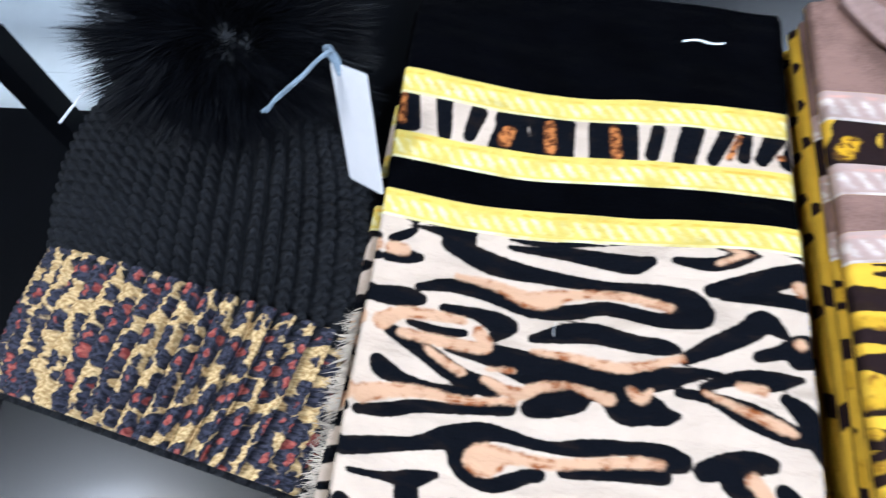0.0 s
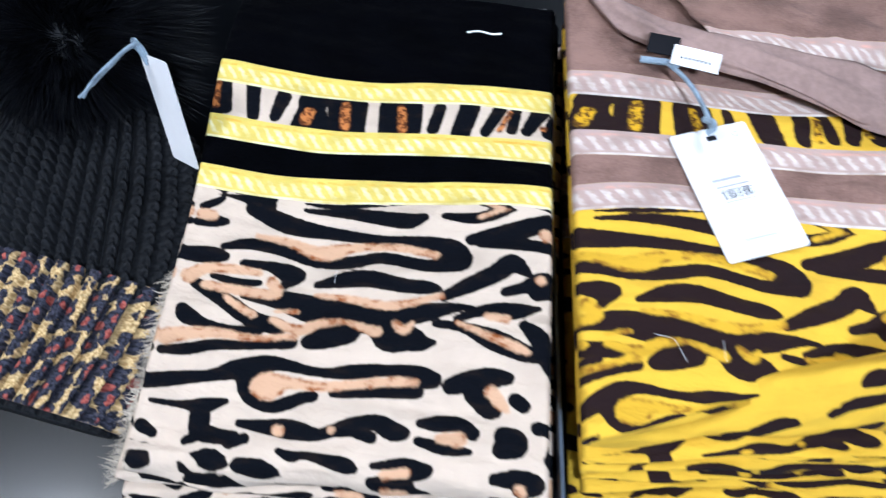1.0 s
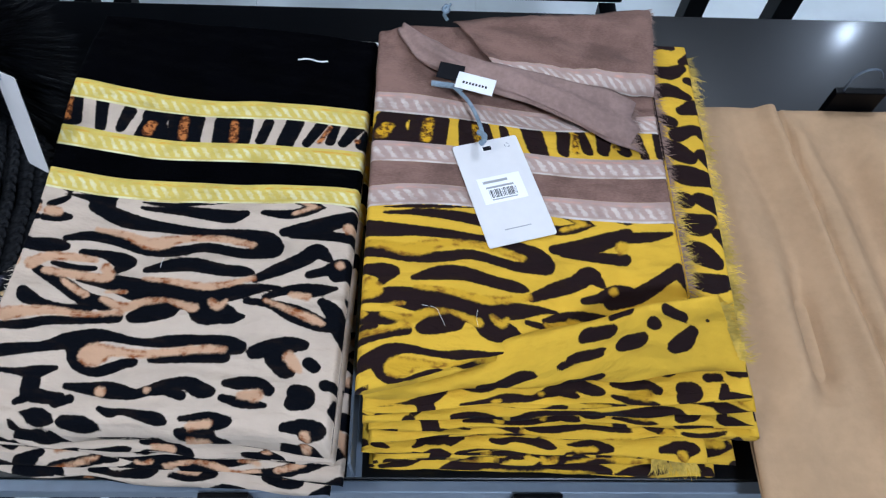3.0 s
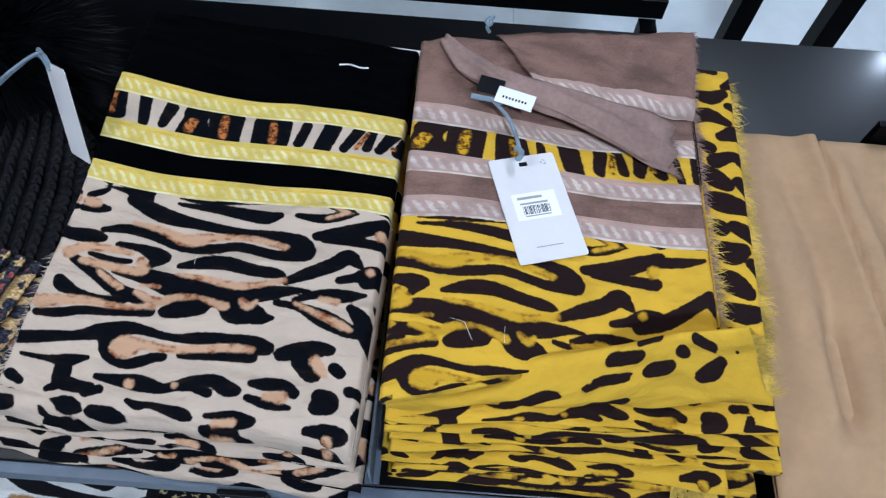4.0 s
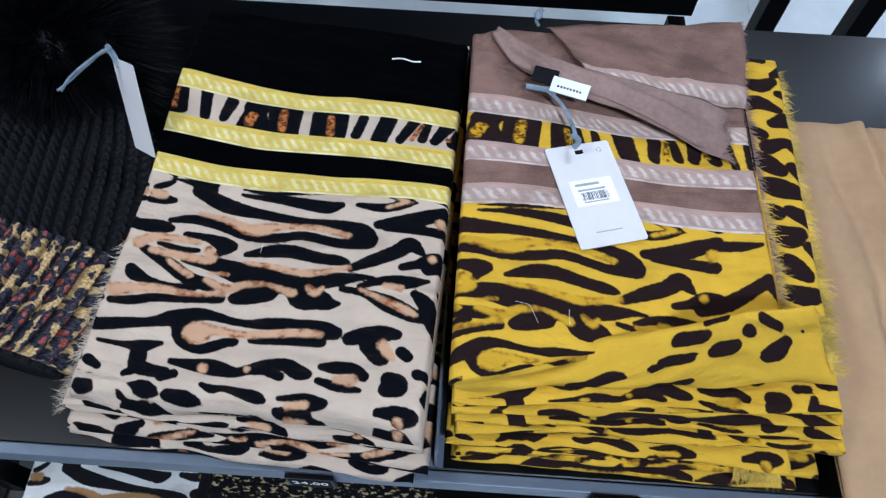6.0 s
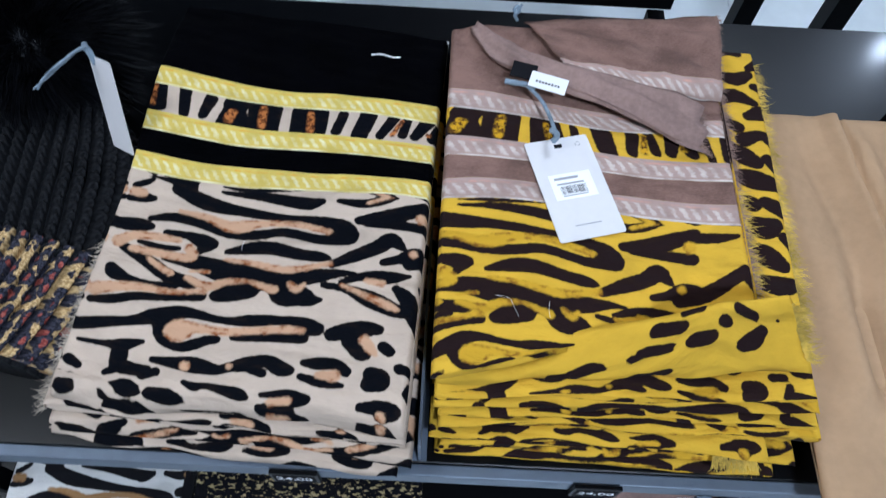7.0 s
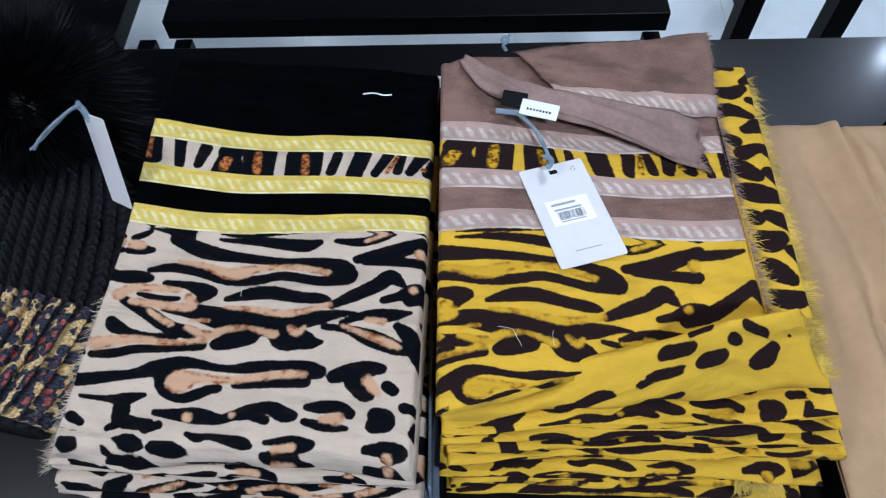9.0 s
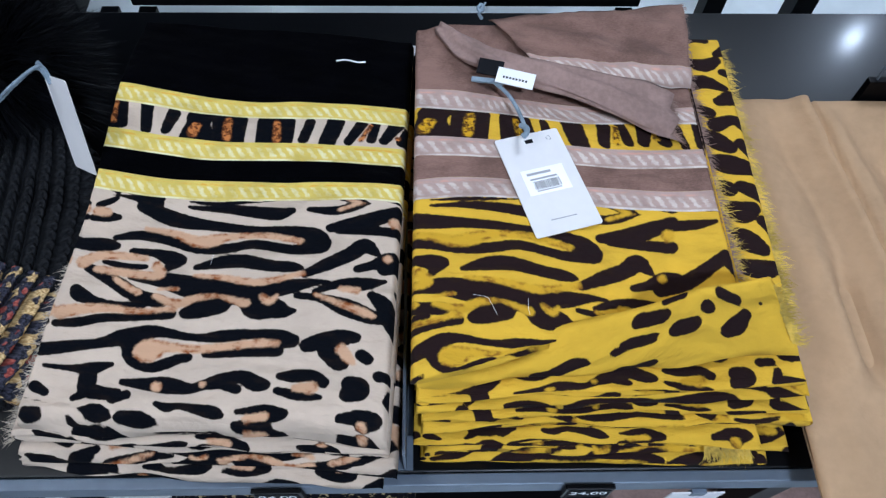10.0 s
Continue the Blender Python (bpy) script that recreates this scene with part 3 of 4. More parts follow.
# ---- the black display shelf ----
unit = empty("display_shelf", "black lacquered display shelf with a grey front rail", "shelf", at=(0, 0, 0))
part("shelf_board", box((-0.523, -0.3035, 0.778), (1.3, 0.22, 0.80), 0.0015), SHELF, unit)
part("lower_board", box((-0.523, -0.3035, 0.44), (1.3, 0.22, 0.46), 0.0015), SHELF, unit)
part("back_panel", box((-0.512, 0.195, 0.06), (1.28, 0.207, 0.777)), BLACK, unit)
part("front_rail", box((-0.523, -0.3135, 0.772), (1.3, -0.304, 0.7985), 0.0012), STEEL, unit, "blue-grey metal price rail")
for px in (-0.508, 0.37, 1.28):
    for py in (-0.28, 0.185):
        part("upright", box((px - 0.012, py - 0.012, 0.0), (px + 0.012, py + 0.012, 0.777), 0.001), BLACK, unit)


def shelf_divider(x, y0, y1):
    d = empty("shelf_divider", "thin clear grey divider strip standing on the shelf", "divider", "shelf dividers", (x, 0, 0.80))
    part("blade", box((-0.0012, y0, 0.0), (0.0012, y1, 0.05), 0.0004), STEEL, d)
    part("foot", box((-0.006, y0, 0.0), (0.006, y1, 0.002), 0.0004), STEEL, d)


shelf_divider(0.0075, -0.302, -0.10)


def price_ticket(x):
    t = empty("price_ticket", "black price ticket with white figures on the rail", "price ticket", "price tickets", (x, -0.3145, 0.787), 0)
    part("holder", box((-0.0195, -0.004, -0.016), (0.0195, 0.0, 0.016), 0.0008), BLACK, t)
    part("plate", box((-0.017, -0.0046, -0.012), (0.017, -0.004, 0.012), 0.0), INK, t)
    writing("24,00", 0.0135, pose(0, -0.0048, 0.003, 90, 0, 0), STICKER, t)


def rail_card(x0, x1):
    c = empty("rail_card", "blank white paper card hanging below the price rail", "card", at=(x0, -0.3165, 0.773))
    part("paper", box((0.0, -0.0006, -0.062), (x1 - x0, 0.0006, 0.0), 0.0002), CARD, c)
    part("clip", box(((x1 - x0) / 2 - 0.006, -0.0014, -0.008), ((x1 - x0) / 2 + 0.006, 0.0028, 0.003), 0.0004), STEEL, c)


rail_card(0.226, 0.270)
price_ticket(-0.093)
price_ticket(0.153)

def pulled(across, along, far, upright=0.0, start=0.0):
    """How a print lies on a scarf that was pulled askew: its own coordinates (mm) as polynomials of width and depth (dm)."""
    def lay(u, d):
        u = u + start
        x, y = u * 10, np.minimum(d, far) * 10
        pu = sum(c * t for c, t in zip(across, (1, x, y, x * x, x * y, y * y, x * y * y)))
        pv = sum(c * t for c, t in zip(along, (1, x, x * x, x ** 3, x ** 4, y, y * y, x * y, x * x * y, x * y * y, x ** 3 * y)))
        pu = pu + upright * np.clip(0.06 - d, 0, 0.06) * 1000 * np.clip((u - 0.06) / 0.06, 0, 1)
        return pu / 1000, pv / 1000 + np.maximum(d - far, 0)
    return lay


# ---- the stack of beige scarves ----
TA = -2.6
A_LABEL = "beige leopard print scarf folded in a neat stack"
folded_scarf(A_LABEL + " at the bottom", "beige scarves", (-0.264, 0.012, 0.8005), TA - 1.2, 0.272, (0.309, 0.311), 0.020, 2, BEIGE, 0.0, 0.004, 11, bulge=0.006, warp=0.003)
folded_scarf(A_LABEL, "beige scarves", (-0.260, 0.014, 0.8205), TA - 0.6, 0.276, (0.308, 0.309), 0.018, 2, BEIGE, 0.29, -0.11, 12, stretch=-1, bulge=0.006, warp=0.003)
folded_scarf(A_LABEL, "beige scarves", (-0.258, 0.017, 0.8385), TA - 0.5, 0.268, (0.305, 0.304), 0.018, 3, BEIGE, 0.02, 0.002, 13, bulge=0.005, warp=0.003)
top_a = folded_scarf("top beige leopard print scarf with yellow rope borders and black end", "beige scarves", (-0.247, 0.017, 0.8565), TA, 0.253, (0.296, 0.299), 0.0255, 1, BEIGE, 0.0, 0.0, 14, wrinkle=0.0020, fine=True, bulge=0.002, lift=0.014, dip=0.010, ridge=0.0028,
                     lay=pulled((0.11, 98.97, -4.43, -0.86, 1.32, 1.65), (2.46, -10.96, 1.44, 5.46, -1.69, 95.24, 3.5, -1.63, 2.17, -1.19, -0.54), 0.29))
part("stitched_label", tube(curve_points([(0.185, 0.053, 0.0245), (0.195, 0.054, 0.0252), (0.205, 0.052, 0.0246), (0.213, 0.053, 0.0244)], 4), 0.0008, 5), STICKER, top_a, "short white stitched loop")
fringe(top_a, [(-0.009, -0.16, 0.004), (-0.013, -0.24, 0.0), (-0.019, -0.305, -0.010)], (-1, -0.3, -0.25), 0.016, 330, FRINGE_BEIGE, 5)
fringe(top_a, [(0.235, -0.298, 0.002), (0.252, -0.29, -0.004)], (0.3, -1, -0.3), 0.012, 120, FRINGE_BEIGE, 6)

# ---- the stack of yellow scarves ----
TB = -0.5
B_LABEL = "mustard leopard print scarf folded in a stack"
Y = "yellow scarves"
# turn, width, fold in front at either end, thickness, folds, print turned round or not, its shift along the cloth
LAYERS = [(-0.4, 0.272, 0.290, 0.292, 0.011, 3, 1, -0.06), (-0.2, 0.282, 0.286, 0.287, 0.010, 3, -1, -0.09), (-0.9, 0.264, 0.281, 0.283, 0.010, 3, 1, 0.012),
          (-0.2, 0.296, 0.274, 0.272, 0.017, 2, -1, -0.10), (-0.7, 0.288, 0.270, 0.264, 0.011, 3, 1, 0.006), (-0.4, 0.290, 0.267, 0.256, 0.010, 2, -1, -0.04),
          (-0.9, 0.284, 0.264, 0.248, 0.010, 3, 1, 0.010), (-1.4, 0.278, 0.252, 0.222, 0.0135, 1, -1, 0.008)]
low, mates = 0.8005, []
for k, (turn, width, left, right, thick, folds, way, shift) in enumerate(LAYERS):
    mates.append(folded_scarf(B_LABEL + ("", " at the bottom")[k == 0], Y, (0.025 + 0.003 * math.sin(k * 2.1), -0.006, low), turn, width - 0.004, (left, right), thick, folds, YELLOW,
                              -0.002 if way > 0 else 0.292, shift, 21 + k, fine=k == 7, bulge=0.0075, warp=0.0062, stretch=way, puff=0.050 if k == 7 else 0.0, design=SPOTS if k == 7 else None))
    low += thick
s3, s5 = mates[3], mates[7]
top_b = folded_scarf("top mustard leopard print scarf with pink borders and brown end", Y, (0.0195, -0.004, low), TB, 0.241, (0.261, 0.186), 0.012, 1, YELLOW, 0.0, 0.0, 26, wrinkle=0.0022, fine=True, bulge=0.002, tilt=0.03, soft_corner=0.010,
                     lay=pulled((54.38, 75.09, 21.09, 2.18, -0.25, -10.14, 5.31), (8.33, -3.75, -14.64, 8.93, -1.34, 79.16, 6.86, 27.58, -13.03, -5.34, 2.31), 0.25, 0.6, 0.005))
fringe(top_b, [(0.245, 0.08, 0.003), (0.245, -0.03, 0.003), (0.245, -0.18, 0.003)], (1, -0.1, -0.15), 0.012, 520, FRINGE_BROWN, 7)
fringe(top_b, [(0.245, -0.08, 0.002), (0.246, -0.185, 0.002)], (1, -0.1, -0.1), 0.016, 260, FRINGE_YELLOW, 17)
fringe(s5, [(0.277, 0.08, 0.008), (0.278, -0.08, 0.008), (0.278, -0.19, 0.008)], (1, -0.1, -0.2), 0.015, 620, FRINGE_YELLOW, 8)
fringe(s5, [(0.243, -0.197, 0.055), (0.258, -0.212, 0.036), (0.270, -0.224, 0.018)], (1, -0.15, 0.0), 0.014, 240, FRINGE_YELLOW, 18)
fringe(s3, [(0.215, -0.287, -0.004), (0.25, -0.288, -0.006)], (0.4, -1, -0.5), 0.014, 130, FRINGE_YELLOW, 9)

def sheet(name, corners, mat, parent, thick, seed, nu=40, nv=16, wave=0.002, u0=0.0, v0=-0.2, v1=-0.1, label=""):
    """A free piece of cloth between four corners (near edge first, then far), with a thickness."""
    a, b, c, d = [np.array(p) for p in corners]
    s, t = np.meshgrid(np.linspace(0, 1, nu), np.linspace(0, 1, nv), indexing="ij")
    P = (a * ((1 - s) * (1 - t))[..., None] + b * (s * (1 - t))[..., None] + c * (s * t)[..., None] + d * ((1 - s) * t)[..., None])
    P[..., 2] += wave * wavy(s, t, seed, 9) + thick * np.sin(np.pi * t) ** 0.5
    P[..., 1] += 0.0015 * wavy(s, t * 0, seed + 1, 25)
    ob = cloth_mesh(name, P, u0 + s * float(np.linalg.norm(b - a)), v1 + (v0 - v1) * t, mat, parent, False, label)
    m = ob.modifiers.new("thickness", "SOLIDIFY")
    m.thickness, m.offset = 0.0012, -1
    return ob


# the brown end of the top scarf, turned over, and its twisted corner
inv = top_b.matrix_world.inverted()


def in_b(p):
    return tuple(inv @ Vector(p))


bpy.context.view_layer.update()
inv = top_b.matrix_world.inverted()
sheet("turned_edge", [in_b((0.1230, 0.0260, 0.9075)), in_b((0.2620, 0.0060, 0.9014)), in_b((0.2730, 0.1120, 0.9051)), in_b((0.0850, 0.0890, 0.9055))], YELLOW, top_b, 0.006, 41, wave=0.0028, u0=0.1, v0=-0.075, v1=0.0175, label="brown gauze end with a pink rope border, turned over")
def twisted_corner():
    line = curve_points([in_b((0.0380, 0.0750, 0.9079)), in_b((0.0680, 0.0410, 0.9130)), in_b((0.1080, 0.0160, 0.9179)), in_b((0.1670, -0.0050, 0.9162)), in_b((0.2360, -0.0290, 0.9072))], 10)
    widths = np.interp(np.linspace(0, 1, len(line)), [0, 0.2, 0.45, 0.75, 0.93, 1], [0.005, 0.013, 0.0125, 0.018, 0.0255, 0.0235])
    rows = []
    for i, (p, w) in enumerate(zip(line, widths)):
        d = (line[min(i + 1, len(line) - 1)] - line[max(i - 1, 0)]).normalized()
        side = d.cross(Vector((0, 0, 1))).normalized()
        ring = []
        for k in range(28):
            a = k * math.tau / 28
            wob = 1 + 0.10 * math.sin(3 * a + i * 0.16) + 0.09 * math.sin(7 * a - i * 0.1) + 0.03 * math.sin(i * 0.9 + 2 * a)
            skew = (0.35 * math.cos(a) + (0.22 * math.sin(5 * a + 1.0) + 0.15 * math.sin(11 * a)) * (i / len(line)) ** 6) * (i / len(line)) * w
            ring.append(p + side * (math.cos(a) * w * wob) + d * skew + Vector((0, 0, math.sin(a) * 0.0060 * wob * (1.15 - 0.45 * i / len(line)) + 0.0022 * math.sin(a * 4 + i * 0.25) * max(0.0, math.sin(a)))))
        rows.append(ring)
    P = np.array([[tuple(v) for v in ring] for ring in rows])
    s, t = np.meshgrid(np.linspace(0, 0.2, len(rows)), np.linspace(-0.2, -0.16, 28), indexing="ij")
    ob = cloth_mesh("twisted_corner", P, s, t, BROWN, top_b, True, "brown gauze corner twisted to a point")
    tip = [rows[-1][k] for k in (14, 17, 21, 25, 0)]
    d = (line[-1] - line[-3]).normalized()
    fringe(top_b, [tuple(p) for p in tip], tuple(d), 0.013, 260, FRINGE_BROWN, 43)
    return ob


twisted_corner()
fringe(top_b, [in_b((0.2620, 0.0060, 0.9014)), in_b((0.2680, 0.0610, 0.9053)), in_b((0.2730, 0.1120, 0.9051))], (1, 0, 0), 0.007, 120, FRINGE_BROWN, 44)

# cloth label and cord of the top yellow scarf
part("sewn_label", box((-0.0095, -0.0085, -0.0006), (0.0125, 0.0075, 0.0006), 0.0003), INK, top_b, "black woven label").matrix_basis = inv @ Matrix.Translation((0.0800, 0.0120, 0.9237)) @ pose(0, 0, 0, 8, 0, -14)
wl = part("white_label", box((-0.0165, -0.008, -0.0005), (0.0165, 0.008, 0.0005), 0.0003), STICKER, top_b, "small white cloth label with tiny print")
wl.matrix_basis = inv @ Matrix.Translation((0.1020, -0.0030, 0.9251)) @ pose(0, 0, 0, 8, 0, -17)
for k in range(8):
    bar = part("print_bar", box((-0.0008, -0.0011, 0), (0.0008, 0.0011, 0.00008)), INK, wl)
    bar.matrix_basis = pose(-0.010 + 0.0028 * k, -0.0015, 0.0005)


def swing_tag(label, m, code, w=0.0283, h=0.0500):
    """A swing card with rounded corners, cord eyelet and sticker; origin in its middle, long side along y."""
    tag = tagged(new("swing_tag"), label, "tag", "swing tags")
    tag.matrix_world = m
    bm = bmesh.new()
    r = 0.0022
    ring = []
    for cx, cy, a0 in ((w - r, h - r, 0), (-w + r, h - r, 90), (-w + r, -h + r, 180), (w - r, -h + r, 270)):
        for k in range(5):
            a = math.radians(a0 + k * 22.5)
            ring.append((cx + r * math.cos(a), cy + r * math.sin(a)))
    f = bm.faces.new([bm.verts.new((x, y, -0.0004)) for x, y in ring])
    up = bmesh.ops.extrude_face_region(bm, geom=[f])["geom"]
    bmesh.ops.translate(bm, vec=(0, 0, 0.0008), verts=[v for v in up if isinstance(v, bmesh.types.BMVert)])
    bmesh.ops.recalc_face_normals(bm, faces=bm.faces)
    part("card", bm, CARD, tag)
    if code:
        part("slot", box((-0.0035, h - 0.0102, 0.0004), (0.0035, h - 0.0062, 0.0006)), INK, tag)
    if code:
        st = part("sticker", box((-0.0185, -0.0115, 0.0004), (0.0180, 0.0135, 0.00062)), STICKER, tag, "white price sticker")
        part("print_bar", box((-0.0145, 0.0076, 0.00062), (0.0065, 0.0100, 0.0007)), GREY_INK, st)
        part("print_line", box((-0.0135, 0.0025, 0.00062), (0.010, 0.0043, 0.0007)), GREY_INK, st)
        r = random.Random(3)
        x = -0.012
        while x < 0.0105:
            wd = r.choice((0.0003, 0.0005, 0.0008))
            part("code_bar", box((x, -0.0068, 0.00062), (x + wd, 0.0012, 0.0007)), INK, st)
            x += wd + r.choice((0.0004, 0.0006, 0.0008))
        part("figure_line", box((-0.0115, -0.0090, 0.00062), (0.010, -0.0078, 0.0007)), GREY_INK, st)
        part("print_line", box((-0.011, -0.0375, 0.0004), (0.011, -0.0366, 0.0005)), GREY_INK, tag)
        ob = part("round_mark", bmesh.new(), GREY_INK, tag)
        bm = bmesh.new()
        for k in range(3):
            a = k * math.tau / 3 + 0.5
            tube([(0.0175 + 0.002 * math.cos(a + s * 0.45), 0.0415 + 0.002 * math.sin(a + s * 0.45), 0.0005) for s in range(4)], 0.0004, 4, bm=bm)
        bm.to_mesh(ob.data)
        bm.free()
    return tag


def card_pose(tl, tr, bl):
    tl, tr, bl = Vector(tl), Vector(tr), Vector(bl)
    y = (tl - bl).normalized()
    z = (tr - tl).cross(y).normalized()
    x = y.cross(z)
    m = Matrix((x, y, z)).transposed().to_4x4()
    m.translation = bl + (tl - bl) * 0.5 + (tr - tl) * 0.5
    return m


tag_b = swing_tag("white swing tag with a barcode sticker on the yellow scarf", card_pose((0.0820, -0.0530, 0.9060), (0.1360, -0.0400, 0.9040), (0.1110, -0.1520, 0.9060)), True)
cord = empty("tag_cord", "blue-grey cotton cord of the swing tag", "cord", "tag cords")
part("cord_loop", tube(curve_points([(0.1070, -0.0580, 0.9129), (0.1080, -0.0550, 0.9169), (0.1060, -0.0440, 0.9180), (0.1010, -0.0270, 0.9181), (0.0940, -0.0130, 0.9183), (0.0830, 0.0000, 0.9186)]), 0.0017, 7), CORD, cord)
part("cord_knot", tube(curve_points([(0.1040, -0.0490, 0.9180), (0.1080, -0.0550, 0.9219), (0.1080, -0.0580, 0.9189), (0.1050, -0.0590, 0.9160)]), 0.0024, 7), CORD, cord)
part("cord_bar", tube([(0.0650, 0.0020, 0.9192), (0.0740, 0.0000, 0.9199), (0.0840, 0.0000, 0.9186)], 0.0025, 7), CORD, cord)
part("cord_end", tube(curve_points([(0.0840, -0.0010, 0.9196), (0.0890, -0.0040, 0.9194), (0.0910, -0.0030, 0.9194)]), 0.0022, 7), CORD, cord)
tie = empty("cord_tie", "knotted blue-grey cord end at the back of the stack", "cord", "tag cords")
part("cord_knot", tube(curve_points([(0.0800, 0.1060, 0.8927), (0.0770, 0.1070, 0.8988), (0.0810, 0.1090, 0.9017), (0.0790, 0.1130, 0.9037), (0.0760, 0.1100, 0.9018), (0.0800, 0.1080, 0.8997)]), 0.0018, 7), CORD, tie)
part("cord_end", tube(curve_points([(0.0790, 0.1090, 0.9017), (0.0820, 0.1120, 0.9046), (0.0830, 0.1140, 0.9056)]), 0.0012, 6), CORD, tie)

# loose hairs on the top scarves
lint = empty("lint_thread", "short loose white thread lying on the yellow scarf", "thread", "loose threads")
part("hair", tube(curve_points([(0.0590, -0.2000, 0.9074), (0.0690, -0.2030, 0.9091), (0.0720, -0.2080, 0.9090), (0.0760, -0.2170, 0.9089)]), 0.00014, 4), STICKER, lint)
lint = empty("lint_thread", "short loose white thread lying on the yellow scarf", "thread", "loose threads")
part("hair", tube(curve_points([(0.1000, -0.2030, 0.9062), (0.0990, -0.2100, 0.9082), (0.1000, -0.2160, 0.9062)]), 0.00013, 4), STICKER, lint)
lint = empty("lint_thread", "tiny loose white thread lying on the beige scarf", "thread", "loose threads")
part("hair", tube(curve_points([(-0.1430, -0.1520, 0.8850), (-0.1440, -0.1570, 0.8850), (-0.1440, -0.1610, 0.8850)]), 0.00014, 4), STICKER, lint)

# small grey card at the back of the shelf
sc = empty("shelf_card", "small dull grey card lying at the back of the shelf", "card", at=(-0.012, 0.158, 0.8), turn=-4)
part("card", box((-0.026, -0.009, 0.0), (0.026, 0.009, 0.0012), 0.0003), CARD, sc)

# ---- the camel scarves ----
def camel_scarf(x, z, front, seed, label):
    """A soft wide folded scarf whose front hangs just over the shelf's edge."""
    thing = empty("camel_scarf", label, "scarf", "camel scarves", (x, 0.047, z), 0.4)
    width, thick = 0.30, 0.0125
    us = np.linspace(0, width, 120)
    ang = np.radians([90, 68, 46, 25, 10])
    ue = np.concatenate([-0.007 * np.sin(ang), us, width + 0.007 * np.sin(ang[::-1])])
    sq = np.concatenate([np.cos(ang) * 0.97 + 0.03, np.ones(120), (np.cos(ang) * 0.97 + 0.03)[::-1]])
    rows = [(0.0 - 0.004 * math.cos(math.radians(a)), 0.5 + 0.5 * math.sin(math.radians(a))) for a in np.linspace(-80, 80, 7)]
    rows += [(d, 1.0) for d in np.linspace(0.008, front - 0.008, 130)]
    rows += [(front + 0.004 * math.cos(math.radians(a)), 0.5 + 0.5 * math.sin(math.radians(a))) for a in np.linspace(80, -80, 9)]
    rows += [(d, 0.0) for d in np.linspace(front - 0.02, 0.01, 5)]
    rows = np.array(rows)
    Ug, Dg = np.meshgrid(ue, rows[:, 0], indexing="ij")
    Hh = rows[:, 1][None]
    Z = thick * (0.5 + (Hh - 0.5) * sq[:, None])
    crease = 0
    # where a crease starts, how it slants, its width and height, where it fades in and out
    for x0, slant, w, h, lo, hi in ((0.087, 0.08, 0.0028, -0.0045, -0.1, 0.5), (0.080, 0.08, 0.010, 0.0050, -0.1, 0.5), (0.100, 0.08, 0.012, 0.0060, 0.0, 0.5),
                                    (0.062, 0.0, 0.011, -0.0085, 0.17, 0.30), (0.043, 0.0, 0.012, 0.0045, 0.14, 0.31), (0.046, 0.13, 0.010, -0.0035, 0.01, 0.20),
                                    (0.140, 0.05, 0.016, -0.0050, 0.04, 0.5), (0.175, 0.02, 0.020, 0.0060, 0.0, 0.5), (0.022, 0.02, 0.014, 0.0025, 0.0, 0.5)):
        bend = 0.003 * wavy(Dg, Dg * 0, seed + int(x0 * 1000), 8)
        fade = np.clip((Dg - lo) / 0.04, 0, 1) * np.clip((hi - Dg) / 0.03, 0, 1)
        crease = crease + 1.9 * h * fade * np.exp(-((Ug - x0 - bend - slant * Dg) / w) ** 2)
    # edges of the folds underneath
    crease = crease + 0.0022 / (1 + np.exp((Dg - 0.054 - 0.004 * Ug) / 0.0016)) - 0.0026 / (1 + np.exp(-(Dg - 0.289 + 0.03 * Ug) / 0.0025))
    Z = Z + Hh * (crease + 0.0010 * wavy(Ug, Dg, seed, 14))
    Ug2 = Ug + 0.003 * wavy(Dg, Hh * 0.1, seed + 8, 14) + 0.02 * Dg * 0
    Dg2 = Dg + 0.003 * wavy(Ug, Hh * 0.1, seed + 9, 16) * np.clip((0.03 - Dg) / 0.03, 0, 1)
    cloth_mesh("folded_cloth", np.stack([Ug2, -Dg2, Z], -1), Ug, Dg + 0.2, CAMEL, thing, True)
    return thing


camel_scarf(0.340, 0.8005, 0.372, 51, "camel brown plain wool scarf folded at the bottom of a stack")
camel_scarf(0.334, 0.8130, 0.380, 52, "camel brown plain wool scarf, folded, in a stack")
camel_scarf(0.324, 0.8255, 0.394, 53, "camel brown plain wool scarf with soft creases, on the stack")
clip = empty("hanger_clip", "black clip with a thin wire hook behind the camel scarves", "clip", at=(0.4830, 0.0560, 0.8580), turn=0)
part("grip", box((-0.02, -0.004, -0.058), (0.03, 0.004, 0.004), 0.001), BLACK, clip)
part("hook", tube(curve_points([(-0.012, 0, 0.004), (-0.013, 0, 0.02), (-0.004, 0, 0.032), (0.008, 0, 0.032), (0.016, 0, 0.022)]), 0.0011, 6), STEEL, clip)


# ---- the knitted hat ----
hat = empty("bobble_hat", "black chunky knit bobble hat with a leopard knit cuff, lying flat", "hat", at=(-0.402, -0.234, 0.80), turn=-13)


